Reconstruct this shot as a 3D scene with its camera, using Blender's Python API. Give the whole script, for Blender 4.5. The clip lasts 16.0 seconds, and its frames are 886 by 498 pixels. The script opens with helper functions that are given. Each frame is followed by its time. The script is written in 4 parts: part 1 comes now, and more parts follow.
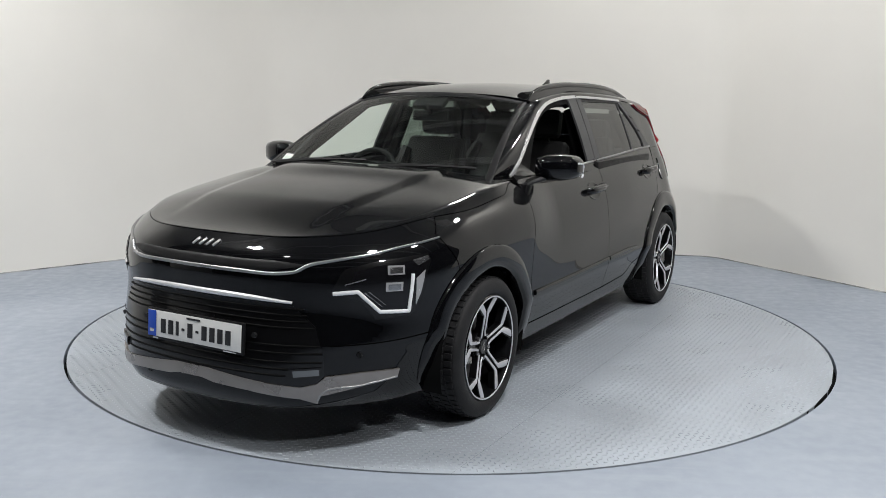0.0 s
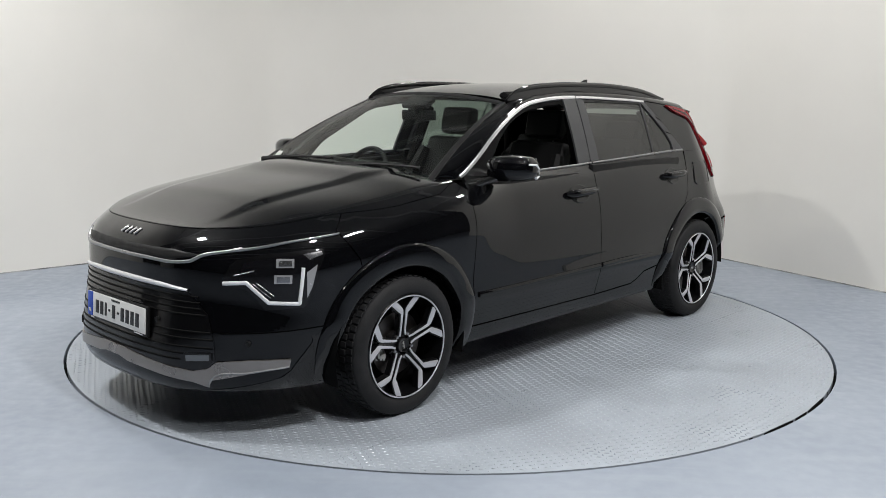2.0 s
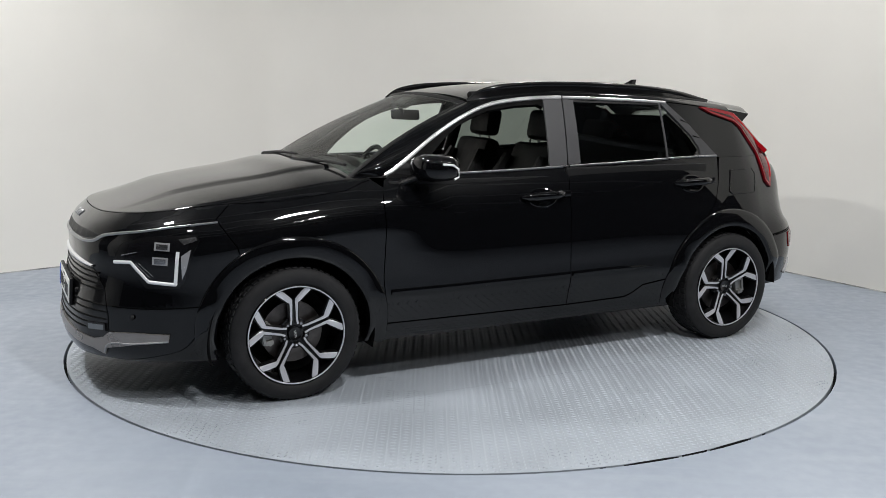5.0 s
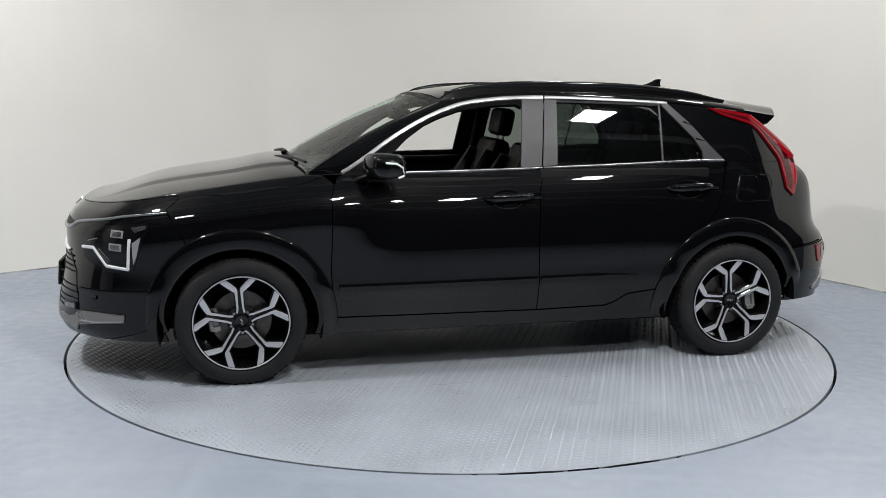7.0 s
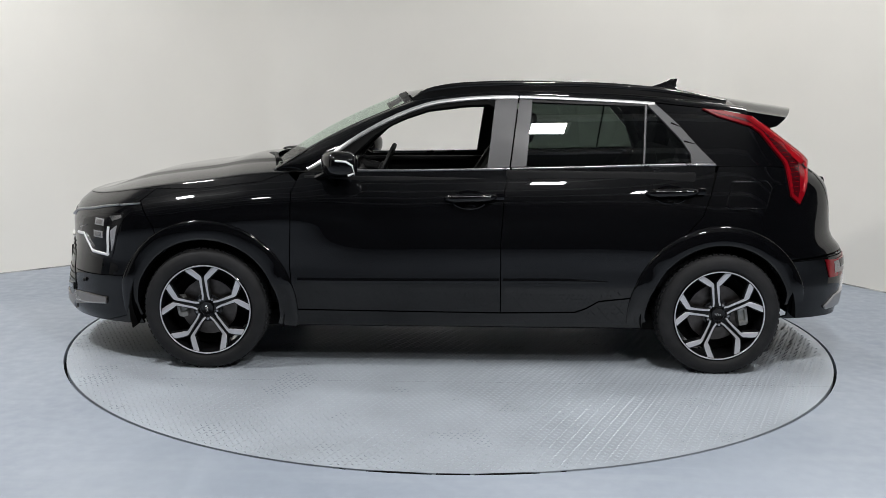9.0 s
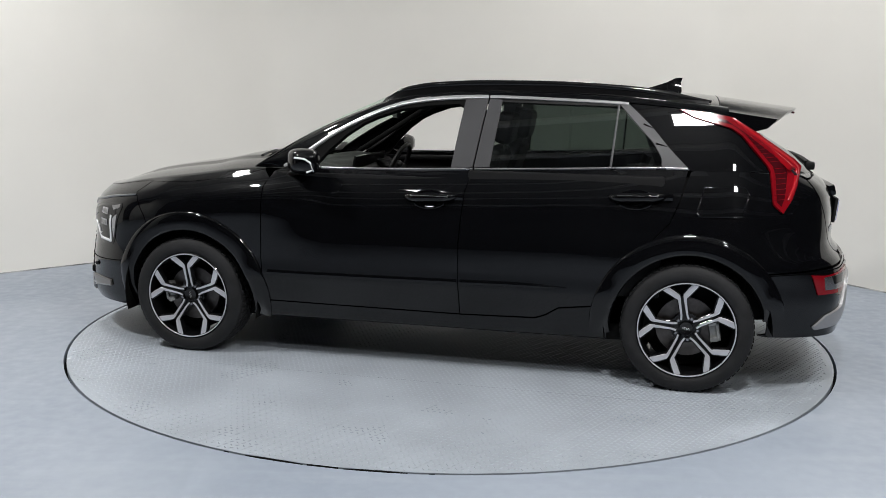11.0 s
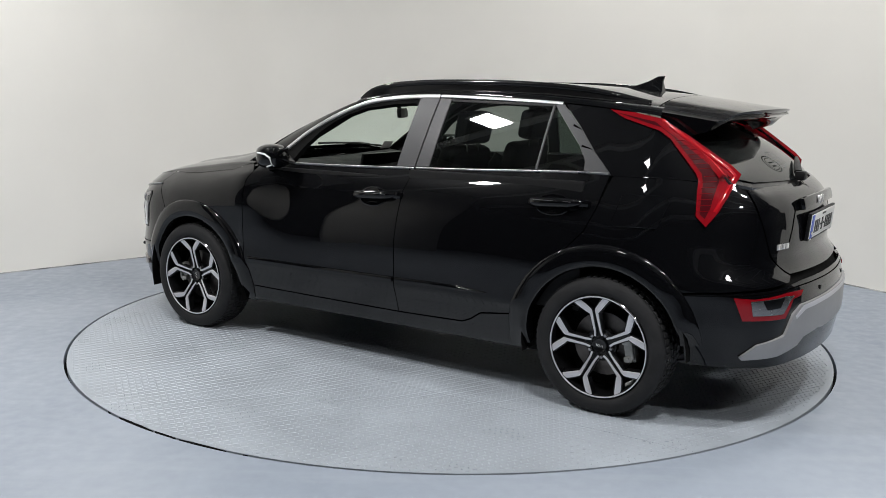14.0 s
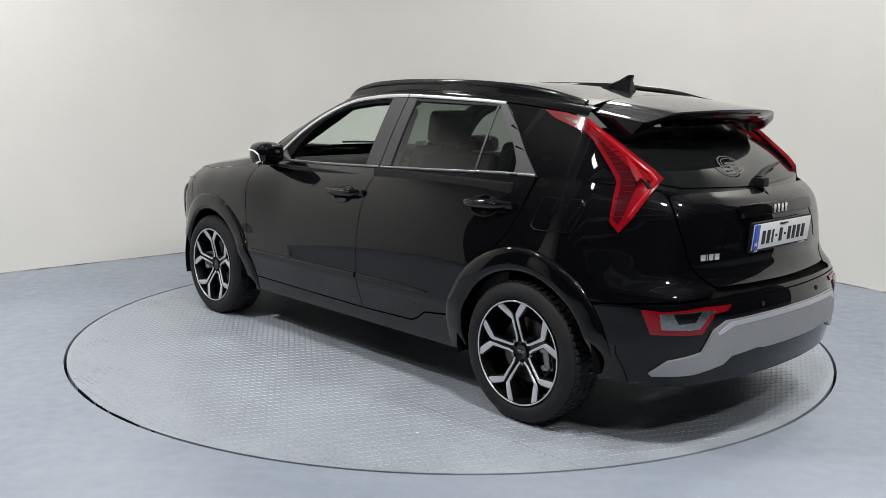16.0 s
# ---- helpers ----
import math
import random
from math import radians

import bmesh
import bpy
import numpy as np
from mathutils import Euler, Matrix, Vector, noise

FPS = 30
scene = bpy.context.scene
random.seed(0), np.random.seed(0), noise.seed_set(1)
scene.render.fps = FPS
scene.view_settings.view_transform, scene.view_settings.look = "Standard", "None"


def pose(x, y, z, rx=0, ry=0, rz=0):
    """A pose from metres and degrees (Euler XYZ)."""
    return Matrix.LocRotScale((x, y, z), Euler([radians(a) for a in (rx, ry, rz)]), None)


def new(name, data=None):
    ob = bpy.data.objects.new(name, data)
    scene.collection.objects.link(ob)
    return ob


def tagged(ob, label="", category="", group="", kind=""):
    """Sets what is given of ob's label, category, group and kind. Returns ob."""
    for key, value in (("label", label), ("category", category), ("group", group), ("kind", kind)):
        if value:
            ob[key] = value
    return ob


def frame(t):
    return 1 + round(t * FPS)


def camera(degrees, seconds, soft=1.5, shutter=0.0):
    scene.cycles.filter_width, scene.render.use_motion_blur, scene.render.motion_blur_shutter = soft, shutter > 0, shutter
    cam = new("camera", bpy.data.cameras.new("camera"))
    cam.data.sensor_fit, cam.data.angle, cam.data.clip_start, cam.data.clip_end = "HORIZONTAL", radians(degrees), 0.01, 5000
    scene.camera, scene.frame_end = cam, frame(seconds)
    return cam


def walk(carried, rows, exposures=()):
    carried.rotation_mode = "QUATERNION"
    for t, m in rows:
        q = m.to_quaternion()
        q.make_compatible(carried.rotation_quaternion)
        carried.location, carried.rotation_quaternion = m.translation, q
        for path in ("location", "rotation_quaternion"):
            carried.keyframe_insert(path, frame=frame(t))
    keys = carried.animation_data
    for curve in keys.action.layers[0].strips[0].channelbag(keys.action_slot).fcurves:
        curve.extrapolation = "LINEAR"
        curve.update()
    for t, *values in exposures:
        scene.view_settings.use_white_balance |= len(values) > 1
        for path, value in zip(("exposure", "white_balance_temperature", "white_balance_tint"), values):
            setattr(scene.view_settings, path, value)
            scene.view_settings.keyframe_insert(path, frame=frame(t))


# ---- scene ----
cam = camera(51.99, 16.0, soft=.8)
EYE = (0, -5.618, 1.481)
_aim = pose(*EYE) @ pose(0, 0, 0, 0, 0, .479) @ pose(0, 0, 0, 90 - 9.909, 0, 0) @ pose(0, 0, 0, 0, 0, .733)
walk(cam, [(0, _aim), (16, _aim)])

# ---- light: the hall's ceiling panels, and one added panel ----
scene.view_settings.exposure = 0.04
world = bpy.data.worlds.new("world")
scene.world = world
world.use_nodes = True
world.node_tree.nodes["Background"].inputs[0].default_value = (.55, .58, .62, 1)
world.node_tree.nodes["Background"].inputs[1].default_value = .05
CEIL = 4.2
# x, y, watts of each ceiling panel
# the panel at (1.15, 2.2) is added, unseen, to brighten the back wall
PANELS = [(2.8, -2.55, 74), (.92, -3.5, 110), (-3.15, -1.85, 136), (-2.95, .45, 41), (2.95, .55, 38), (1.15, 2.2, 31), (-2.3, -4.2, 16), (2.6, -5.4, 76)]


# ---- materials ----
def mat(name, color, rough=.5, metal=0, coat=0, bump=0, scale=40, vary=0, vscale=3, rvary=0, emit=0, spec=.5, coat_rough=.03, coat_ior=1.5):
    m = bpy.data.materials.new(name)
    m.use_nodes = True
    nt = m.node_tree
    b = nt.nodes["Principled BSDF"]
    b.inputs["Base Color"].default_value = (*color, 1)
    b.inputs["Roughness"].default_value = rough
    b.inputs["Metallic"].default_value = metal
    b.inputs["Coat Weight"].default_value = coat
    b.inputs["Coat Roughness"].default_value = coat_rough
    b.inputs["Coat IOR"].default_value = coat_ior
    b.inputs["Specular IOR Level"].default_value = spec
    if emit:
        b.inputs["Emission Color"].default_value = (*color, 1)
        b.inputs["Emission Strength"].default_value = emit
    tc = nt.nodes.new("ShaderNodeTexCoord")
    if vary or rvary:
        n = nt.nodes.new("ShaderNodeTexNoise")
        n.inputs["Scale"].default_value = vscale
        n.inputs["Detail"].default_value = 6
        nt.links.new(tc.outputs["Object"], n.inputs["Vector"])
        if vary:
            r = nt.nodes.new("ShaderNodeMapRange")
            r.inputs["From Min"].default_value, r.inputs["From Max"].default_value = .3, .7
            r.inputs["To Min"].default_value, r.inputs["To Max"].default_value = 1 - vary, 1 + vary
            nt.links.new(n.outputs["Fac"], r.inputs["Value"])
            x = nt.nodes.new("ShaderNodeVectorMath")
            x.operation = "SCALE"
            x.inputs[0].default_value = color
            nt.links.new(r.outputs["Result"], x.inputs["Scale"])
            nt.links.new(x.outputs["Vector"], b.inputs["Base Color"])
        if rvary:
            r = nt.nodes.new("ShaderNodeMapRange")
            r.inputs["From Min"].default_value, r.inputs["From Max"].default_value = .3, .7
            r.inputs["To Min"].default_value, r.inputs["To Max"].default_value = max(0, rough - rvary), rough + rvary
            nt.links.new(n.outputs["Fac"], r.inputs["Value"])
            nt.links.new(r.outputs["Result"], b.inputs["Roughness"])
    if bump:
        n = nt.nodes.new("ShaderNodeTexNoise")
        n.inputs["Scale"].default_value = scale
        n.inputs["Detail"].default_value = 4
        nt.links.new(tc.outputs["Object"], n.inputs["Vector"])
        bp = nt.nodes.new("ShaderNodeBump")
        bp.inputs["Strength"].default_value = bump
        bp.inputs["Distance"].default_value = .003
        nt.links.new(n.outputs["Fac"], bp.inputs["Height"])
        nt.links.new(bp.outputs["Normal"], b.inputs["Normal"])
    return m


def pane_mat(name, tint, gloss=1.0, edge=.88):
    """Thin glass: it lets light through tinted, and mirrors more towards grazing angles."""
    m = bpy.data.materials.new(name)
    m.use_nodes = True
    nt = m.node_tree
    nt.nodes.clear()
    out = nt.nodes.new("ShaderNodeOutputMaterial")
    tr, gl, mx = (nt.nodes.new("ShaderNode" + k) for k in ("BsdfTransparent", "BsdfGlossy", "MixShader"))
    tr.inputs["Color"].default_value = (*tint, 1)
    gl.inputs["Roughness"].default_value = .01
    gl.inputs["Color"].default_value = (gloss, gloss, gloss, 1)
    lw = nt.nodes.new("ShaderNodeLayerWeight")
    lw.inputs["Blend"].default_value = .5
    pw, ad = nt.nodes.new("ShaderNodeMath"), nt.nodes.new("ShaderNodeMath")
    pw.operation, ad.operation = "POWER", "MULTIPLY_ADD"
    pw.inputs[1].default_value = 5.0
    ad.inputs[1].default_value, ad.inputs[2].default_value = edge, .075
    nt.links.new(lw.outputs["Facing"], pw.inputs[0])
    nt.links.new(pw.outputs[0], ad.inputs[0])
    nt.links.new(ad.outputs[0], mx.inputs[0])
    nt.links.new(tr.outputs[0], mx.inputs[1])
    nt.links.new(gl.outputs[0], mx.inputs[2])
    nt.links.new(mx.outputs[0], out.inputs[0])
    return m


def floor_mat():
    """Blue-grey floor paint with scuffs, patches and worn sheen."""
    m = mat("floor_paint", (.3, .33, .37), .45, bump=.06, scale=60)
    nt = m.node_tree
    b = nt.nodes["Principled BSDF"]
    tc = nt.nodes["Texture Coordinate"]
    big, fine, scr = (nt.nodes.new("ShaderNodeTexNoise") for _ in range(3))
    big.inputs["Scale"].default_value, big.inputs["Detail"].default_value = .9, 5
    fine.inputs["Scale"].default_value, fine.inputs["Detail"].default_value = 14, 8
    scr.inputs["Scale"].default_value, scr.inputs["Detail"].default_value = 1.2, 6
    mp = nt.nodes.new("ShaderNodeMapping")
    mp.inputs["Scale"].default_value = (1, 9, 1)
    mp.inputs["Rotation"].default_value = (0, 0, .7)
    nt.links.new(tc.outputs["Object"], mp.inputs["Vector"])
    nt.links.new(mp.outputs["Vector"], scr.inputs["Vector"])
    for n in (big, fine):
        nt.links.new(tc.outputs["Object"], n.inputs["Vector"])
    ramp = nt.nodes.new("ShaderNodeValToRGB")
    ramp.color_ramp.elements[0].position, ramp.color_ramp.elements[0].color = .35, (.245, .28, .335, 1)
    ramp.color_ramp.elements[1].position, ramp.color_ramp.elements[1].color = .68, (.30, .335, .39, 1)
    nt.links.new(big.outputs["Fac"], ramp.inputs["Fac"])
    r2 = nt.nodes.new("ShaderNodeValToRGB")
    r2.color_ramp.elements[0].position, r2.color_ramp.elements[0].color = .52, (0, 0, 0, 1)
    r2.color_ramp.elements[1].position, r2.color_ramp.elements[1].color = .80, (1, 1, 1, 1)
    nt.links.new(scr.outputs["Fac"], r2.inputs["Fac"])
    mix = nt.nodes.new("ShaderNodeMix")
    mix.data_type = "RGBA"
    mix.inputs[7].default_value = (.40, .43, .47, 1)
    sc = nt.nodes.new("ShaderNodeMath")
    sc.operation = "MULTIPLY"
    sc.inputs[1].default_value = .25
    nt.links.new(r2.outputs["Color"], sc.inputs[0])
    nt.links.new(sc.outputs[0], mix.inputs[0])
    nt.links.new(ramp.outputs["Color"], mix.inputs[6])
    nt.links.new(mix.outputs[2], b.inputs["Base Color"])
    rr = nt.nodes.new("ShaderNodeMapRange")
    rr.inputs["From Min"].default_value, rr.inputs["From Max"].default_value = .3, .7
    rr.inputs["To Min"].default_value, rr.inputs["To Max"].default_value = .34, .58
    nt.links.new(fine.outputs["Fac"], rr.inputs["Value"])
    nt.links.new(rr.outputs["Result"], b.inputs["Roughness"])
    return m


PAINT = mat("black_paint", (.0020, .0021, .0027), .35, coat=1, coat_ior=1.405, spec=.02, rvary=.03, vscale=2, coat_rough=.006)
GLOSS = mat("gloss_black_trim", (.0035, .0035, .004), .3, coat=.75, spec=.1, coat_rough=.02, rvary=.03, vscale=4)
PLASTIC = mat("black_plastic", (.006, .006, .0065), .5, spec=.25, bump=.25, scale=300, rvary=.08, vscale=20)
DARK = mat("dark_underbody", (.004, .004, .004), .8, spec=.1, bump=.2, scale=80, rvary=.08, vscale=10)
SEAM = mat("shut_line", (.0015, .0015, .0015), .9, spec=.02)
CHROME = mat("chrome_trim", (.62, .62, .63), .22, metal=.72, rvary=.04, vscale=6)
GRAPHITE = mat("graphite_pillar_trim", (.055, .055, .058), .42, metal=.2, spec=.35, bump=.05, scale=400, rvary=.05, vscale=9)
SATIN = mat("satin_silver_skid", (.30, .30, .305), .38, metal=.35, rvary=.07, vscale=8, vary=.06)
BRONZE = mat("dark_silver_skid", (.27, .25, .235), .30, metal=.75, rvary=.06, vscale=8, vary=.08)
RUBBER = mat("tyre_rubber", (.017, .017, .018), .66, spec=.22, bump=.5, scale=120, vary=.3, vscale=14, rvary=.1)
ALLOY = mat("machined_alloy", (.62, .62, .65), .34, metal=.6, rvary=.06, vscale=30)
RIMBLACK = mat("gloss_black_rim", (.004, .004, .0045), .3, coat=.7, spec=.1,  rvary=.04, vscale=9)
DISC = mat("brake_steel", (.11, .10, .095), .4, metal=1, vary=.25, vscale=25)
CALIPER = mat("cast_caliper", (.30, .30, .29), .45, metal=.7, bump=.3, scale=90, vary=.2, vscale=18)
GLASS = pane_mat("windscreen_glass", (.86, .97, .90), edge=.4)
STRIP = mat("dark_chrome_strip", (.34, .34, .35), .30, metal=.95, rvary=.05, vscale=8)
TINT = pane_mat("privacy_glass", (.23, .27, .245))
RED = mat("red_lens", (.19, .003, .007), .12, spec=.3, coat=.35, rvary=.03, vscale=12)
REDDARK = mat("dark_red_lens", (.045, .002, .004), .16, spec=.3, coat=.3, rvary=.04, vscale=30)
REDBRIGHT = mat("bright_red_lens", (.33, .005, .010), .14, spec=.3, coat=.35, rvary=.03, vscale=12)
LAMPGREY = mat("lamp_reflector", (.30, .30, .31), .22, metal=.9, rvary=.08, vscale=40)
DRL = mat("daylight_strip_white", (.78, .79, .80), .25, coat=.5, rvary=.05, vscale=20)
WHITE = mat("plate_white", (.70, .70, .68), .42, rvary=.06, vscale=20, vary=.03)
INK = mat("plate_ink", (.01, .01, .012), .5)
SILVERBAR = mat("satin_silver_bar", (.75, .75, .76), .34, metal=.5, rvary=.05, vscale=10)
BEAM = mat("white_steel_beam", (.82, .82, .81), .5, rvary=.08, vscale=3, vary=.06)
BLUE = mat("plate_blue", (.015, .07, .42), .4, vary=.05, vscale=20)
MARKER = mat("clear_lamp_grey", (.34, .34, .35), .22, metal=.25, coat=.5, rvary=.06, vscale=40)
SILVER = mat("badge_silver", (.80, .80, .80), .2, metal=.7)
LEATHER = mat("black_leather", (.006, .006, .0065), .55, spec=.25, bump=.35, scale=220, rvary=.08, vscale=12)
HEADLINER = mat("dark_headliner", (.008, .008, .008), .9, spec=.1, bump=.2, scale=300)
MIRROR = mat("mirror_glass", (.85, .86, .87), .02, metal=1)
WALL = mat("cream_wall_paint", (.81, .79, .745), .62, bump=.05, scale=9, vary=.02, vscale=1.3, rvary=.05)
HALL = mat("dark_hall_cladding", (.05, .052, .055), .7, bump=.1, scale=12, vary=.15, vscale=1.5)
CEILING = mat("hall_ceiling", (.36, .365, .36), .8, bump=.1, scale=8, vary=.1, vscale=1)
FLOOR = floor_mat()
PLATE = mat("painted_tread_plate", (.36, .395, .44), .42, metal=.2, bump=.08, scale=90, vary=.10, vscale=2.4, rvary=.10)
# lozenges coloured lighter than the plate, for the glints on the raised pattern
TREAD = mat("glint_tread_lozenge", (.43, .465, .51), .33, metal=.15, vary=.08, vscale=3, rvary=.10)
SLAT = mat("matt_grille_slat", (.003, .003, .003), .6, spec=.07, bump=.1, scale=200)
FROST = mat("frosted_sticker", (.085, .09, .085), .5, rvary=.05, vscale=30)
FOOT = mat("dirty_joint", (.30, .30, .29), .8, bump=.3, scale=40, vary=.6, vscale=5)
PIT = mat("pit_steel", (.006, .006, .006), .8, spec=.1, bump=.2, scale=40)
PANEL_ON = mat("lit_panel", (1, .985, .95), .5, emit=9)
PANEL_FRAME = mat("panel_frame", (.7, .7, .7), .5, rvary=.05, vscale=9)


# ---- builders ----
def obj(name, verts, faces, material, parent=None, label="", smooth=True, normals=None, loc=None):
    me = bpy.data.meshes.new(name)
    me.from_pydata([tuple(map(float, v)) for v in verts], [], [tuple(f) for f in faces])
    me.materials.append(material)
    me.validate()
    me.polygons.foreach_set("use_smooth", [smooth] * len(me.polygons))
    if normals is not None:
        me.normals_split_custom_set_from_vertices([tuple(map(float, n)) for n in normals])
    ob = new(name, me)
    if parent:
        ob.parent = parent
    if loc:
        ob.location = loc
    if label:
        ob["label"] = label
    return ob


def part(name, bm, material, parent=None, label="", smooth=True, angle=35):
    me = bpy.data.meshes.new(name)
    bmesh.ops.recalc_face_normals(bm, faces=bm.faces)
    for e in bm.edges:
        e.smooth = len(e.link_faces) == 2 and e.calc_face_angle(0) < radians(angle)
    bm.to_mesh(me)
    bm.free()
    me.materials.append(material)
    me.polygons.foreach_set("use_smooth", [smooth] * len(me.polygons))
    ob = new(name, me)
    if parent:
        ob.parent = parent
    if label:
        ob["label"] = label
    return ob


def rbox(size, at=(0, 0, 0), bevel=.01, turn=(0, 0, 0), seg=2, bm=None, taper=None):
    """A box with rounded edges, turned by degrees, in a bmesh."""
    own = bmesh.new()
    bmesh.ops.create_cube(own, size=1)
    for v in own.verts:
        if taper and v.co.z > 0:
            v.co.x *= taper[0]
            v.co.y *= taper[1]
        v.co = Vector((v.co.x * size[0], v.co.y * size[1], v.co.z * size[2]))
    if bevel:
        bmesh.ops.bevel(own, geom=own.edges[:] + own.verts[:], offset=bevel, segments=seg, affect="EDGES", profile=.6)
    own.transform(pose(*at, *turn))
    if bm is None:
        return own
    tmp = bpy.data.meshes.new("tmp")
    own.to_mesh(tmp)
    own.free()
    bm.from_mesh(tmp)
    bpy.data.meshes.remove(tmp)
    return bm


def grid(rings, closed=False, caps=False, bm=None):
    """A skin over rows of points; closed: each row is a loop."""
    bm = bm or bmesh.new()
    vs = [[bm.verts.new(tuple(map(float, p))) for p in r] for r in rings]
    n = len(vs[0])
    for a, b in zip(vs, vs[1:]):
        for i in range(n if closed else n - 1):
            j = (i + 1) % n
            bm.faces.new((a[i], a[j], b[j], b[i]))
    if caps:
        bm.faces.new(vs[0][::-1])
        bm.faces.new(vs[-1])
    return bm


def tube(points, r, sides=10, bm=None, flat=1.0, caps=True):
    """A round bar along a path; r a number or one for each point; flat squashes it upright."""
    P = [Vector(p) for p in points]
    rings = []
    for i, p in enumerate(P):
        d = (P[min(i + 1, len(P) - 1)] - P[max(i - 1, 0)]).normalized()
        a = d.cross(Vector((0, 0, 1)))
        a = a.normalized() if a.length > 1e-4 else Vector((1, 0, 0))
        b = a.cross(d)
        q = r[i] if isinstance(r, (list, tuple)) else r
        rings.append([p + a * q * math.cos(k * math.tau / sides) + b * q * flat * math.sin(k * math.tau / sides) for k in range(sides)])
    return grid(rings, True, caps, bm)


def inset(poly, d):
    """The polygon shrunk by d."""
    P = np.array(poly, float)
    if d == 0:
        return P
    area = np.sum(P[:, 0] * np.roll(P[:, 1], -1) - np.roll(P[:, 0], -1) * P[:, 1])
    e = np.roll(P, -1, 0) - P
    e = e / np.maximum(np.linalg.norm(e, axis=1, keepdims=True), 1e-9)
    n = np.stack([-e[:, 1], e[:, 0]], 1) * (1 if area > 0 else -1)
    m = n + np.roll(n, 1, 0)
    m = m / np.maximum((m * m).sum(1, keepdims=True) / 2, .6)
    return P + m * d


def skin(name, poly, func, material, parent=None, step=(.05, .04), lift=0.0, thick=.014, gap=.0025, flip=False, label="", holes=None):
    """A panel cut to the polygon (in the two coordinates of func) and laid on the surface func, with a folded rim."""
    P = inset(poly, gap)
    bm = bmesh.new()
    f = bm.faces.new([bm.verts.new((a, b, 0)) for a, b in P])
    f.normal_update()
    bmesh.ops.triangulate(bm, faces=[f], ngon_method="EAR_CLIP")
    for k in (0, 1):
        lo, hi, st = P[:, k].min(), P[:, k].max(), step[k]
        for c in np.arange(math.ceil(lo / st) * st, hi, st):
            no = (1, 0, 0) if k == 0 else (0, 1, 0)
            bmesh.ops.bisect_plane(bm, geom=bm.verts[:] + bm.edges[:] + bm.faces[:], dist=1e-5, plane_co=[c * q for q in no], plane_no=no)
    bmesh.ops.remove_doubles(bm, verts=bm.verts, dist=2e-5)
    bm.verts.index_update()
    A = np.array([v.co.x for v in bm.verts])
    B = np.array([v.co.y for v in bm.verts])
    faces = [[v.index for v in f.verts] for f in bm.faces]
    rim = [(e.verts[0].index, e.verts[1].index) for e in bm.edges if len(e.link_faces) == 1]
    bm.free()
    pos = func(A, B)
    h = 2e-3
    n = np.cross(func(A + h, B) - func(A - h, B), func(A, B + h) - func(A, B - h))
    n /= np.maximum(np.linalg.norm(n, axis=1, keepdims=True), 1e-9)
    n *= np.sign(((pos - np.array([0, 0, .75])) * n).sum(1).mean())
    pos = pos + n * lift
    if flip:
        pos, n = pos * (1, -1, 1), n * (1, -1, 1)
    verts, normals = list(pos), list(n)
    out = []
    for f in faces:
        q = np.cross(pos[f[1]] - pos[f[0]], pos[f[2]] - pos[f[0]])
        out.append(f if q @ n[f[0]] >= 0 else f[::-1])
    if thick:
        back = {}
        for a, b in rim:
            for k in (a, b):
                if k not in back:
                    back[k] = len(verts)
                    verts += [pos[k], pos[k] - n[k] * thick]
                    normals += [np.zeros(3), np.zeros(3)]
            out.append((back[a], back[b], back[b] + 1, back[a] + 1))
    return obj(name, verts, out, material, parent, label, True, normals)


def band(name, path, func, width, material, parent=None, lift=.004, flip=False, label="", smooth_path=True, n=60, sink=.004, taper=False):
    """A moulding of the given width along a path on the surface func."""
    Q = np.array(path, float)
    k = np.concatenate([[0], np.cumsum(np.hypot(*np.diff(Q, axis=0).T))])
    u = np.linspace(0, k[-1], n)
    u = np.unique(np.concatenate([u, k]))
    C = np.stack([spline(k, Q[:, i])(u) if smooth_path else np.interp(u, k, Q[:, i]) for i in (0, 1)], 1)
    d = np.gradient(C, axis=0)
    d /= np.maximum(np.linalg.norm(d, axis=1, keepdims=True), 1e-9)
    m = np.stack([-d[:, 1], d[:, 0]], 1)
    w = np.full(len(u), width / 2) if np.isscalar(width) else np.interp(u / u[-1], np.linspace(0, 1, len(width)), width) / 2
    if taper:
        w = w * np.minimum(1, .15 + 6 * np.minimum(u, u[-1] - u) / u[-1])
    rings = []
    for off, up in ((1, -sink), (.8, lift * .8), (.3, lift), (-.3, lift), (-.8, lift * .8), (-1, -sink)):
        c = C + m * (w * off)[:, None]
        a, b = c[:, 0], c[:, 1]
        p = func(a, b)
        h = 2e-3
        nn = np.cross(func(a + h, b) - func(a - h, b), func(a, b + h) - func(a, b - h))
        nn /= np.maximum(np.linalg.norm(nn, axis=1, keepdims=True), 1e-9)
        nn *= np.sign(((p - np.array([0, 0, .75])) * nn).sum(1).mean())
        p = p + nn * up
        rings.append(p * (1, -1, 1) if flip else p)
    return part(name, grid(rings), material, parent, label, angle=60)


def arc(cx, cz, r, a0, a1, n=24):
    return [(cx + r * math.cos(radians(a)), cz + r * math.sin(radians(a))) for a in np.linspace(a0, a1, n)]


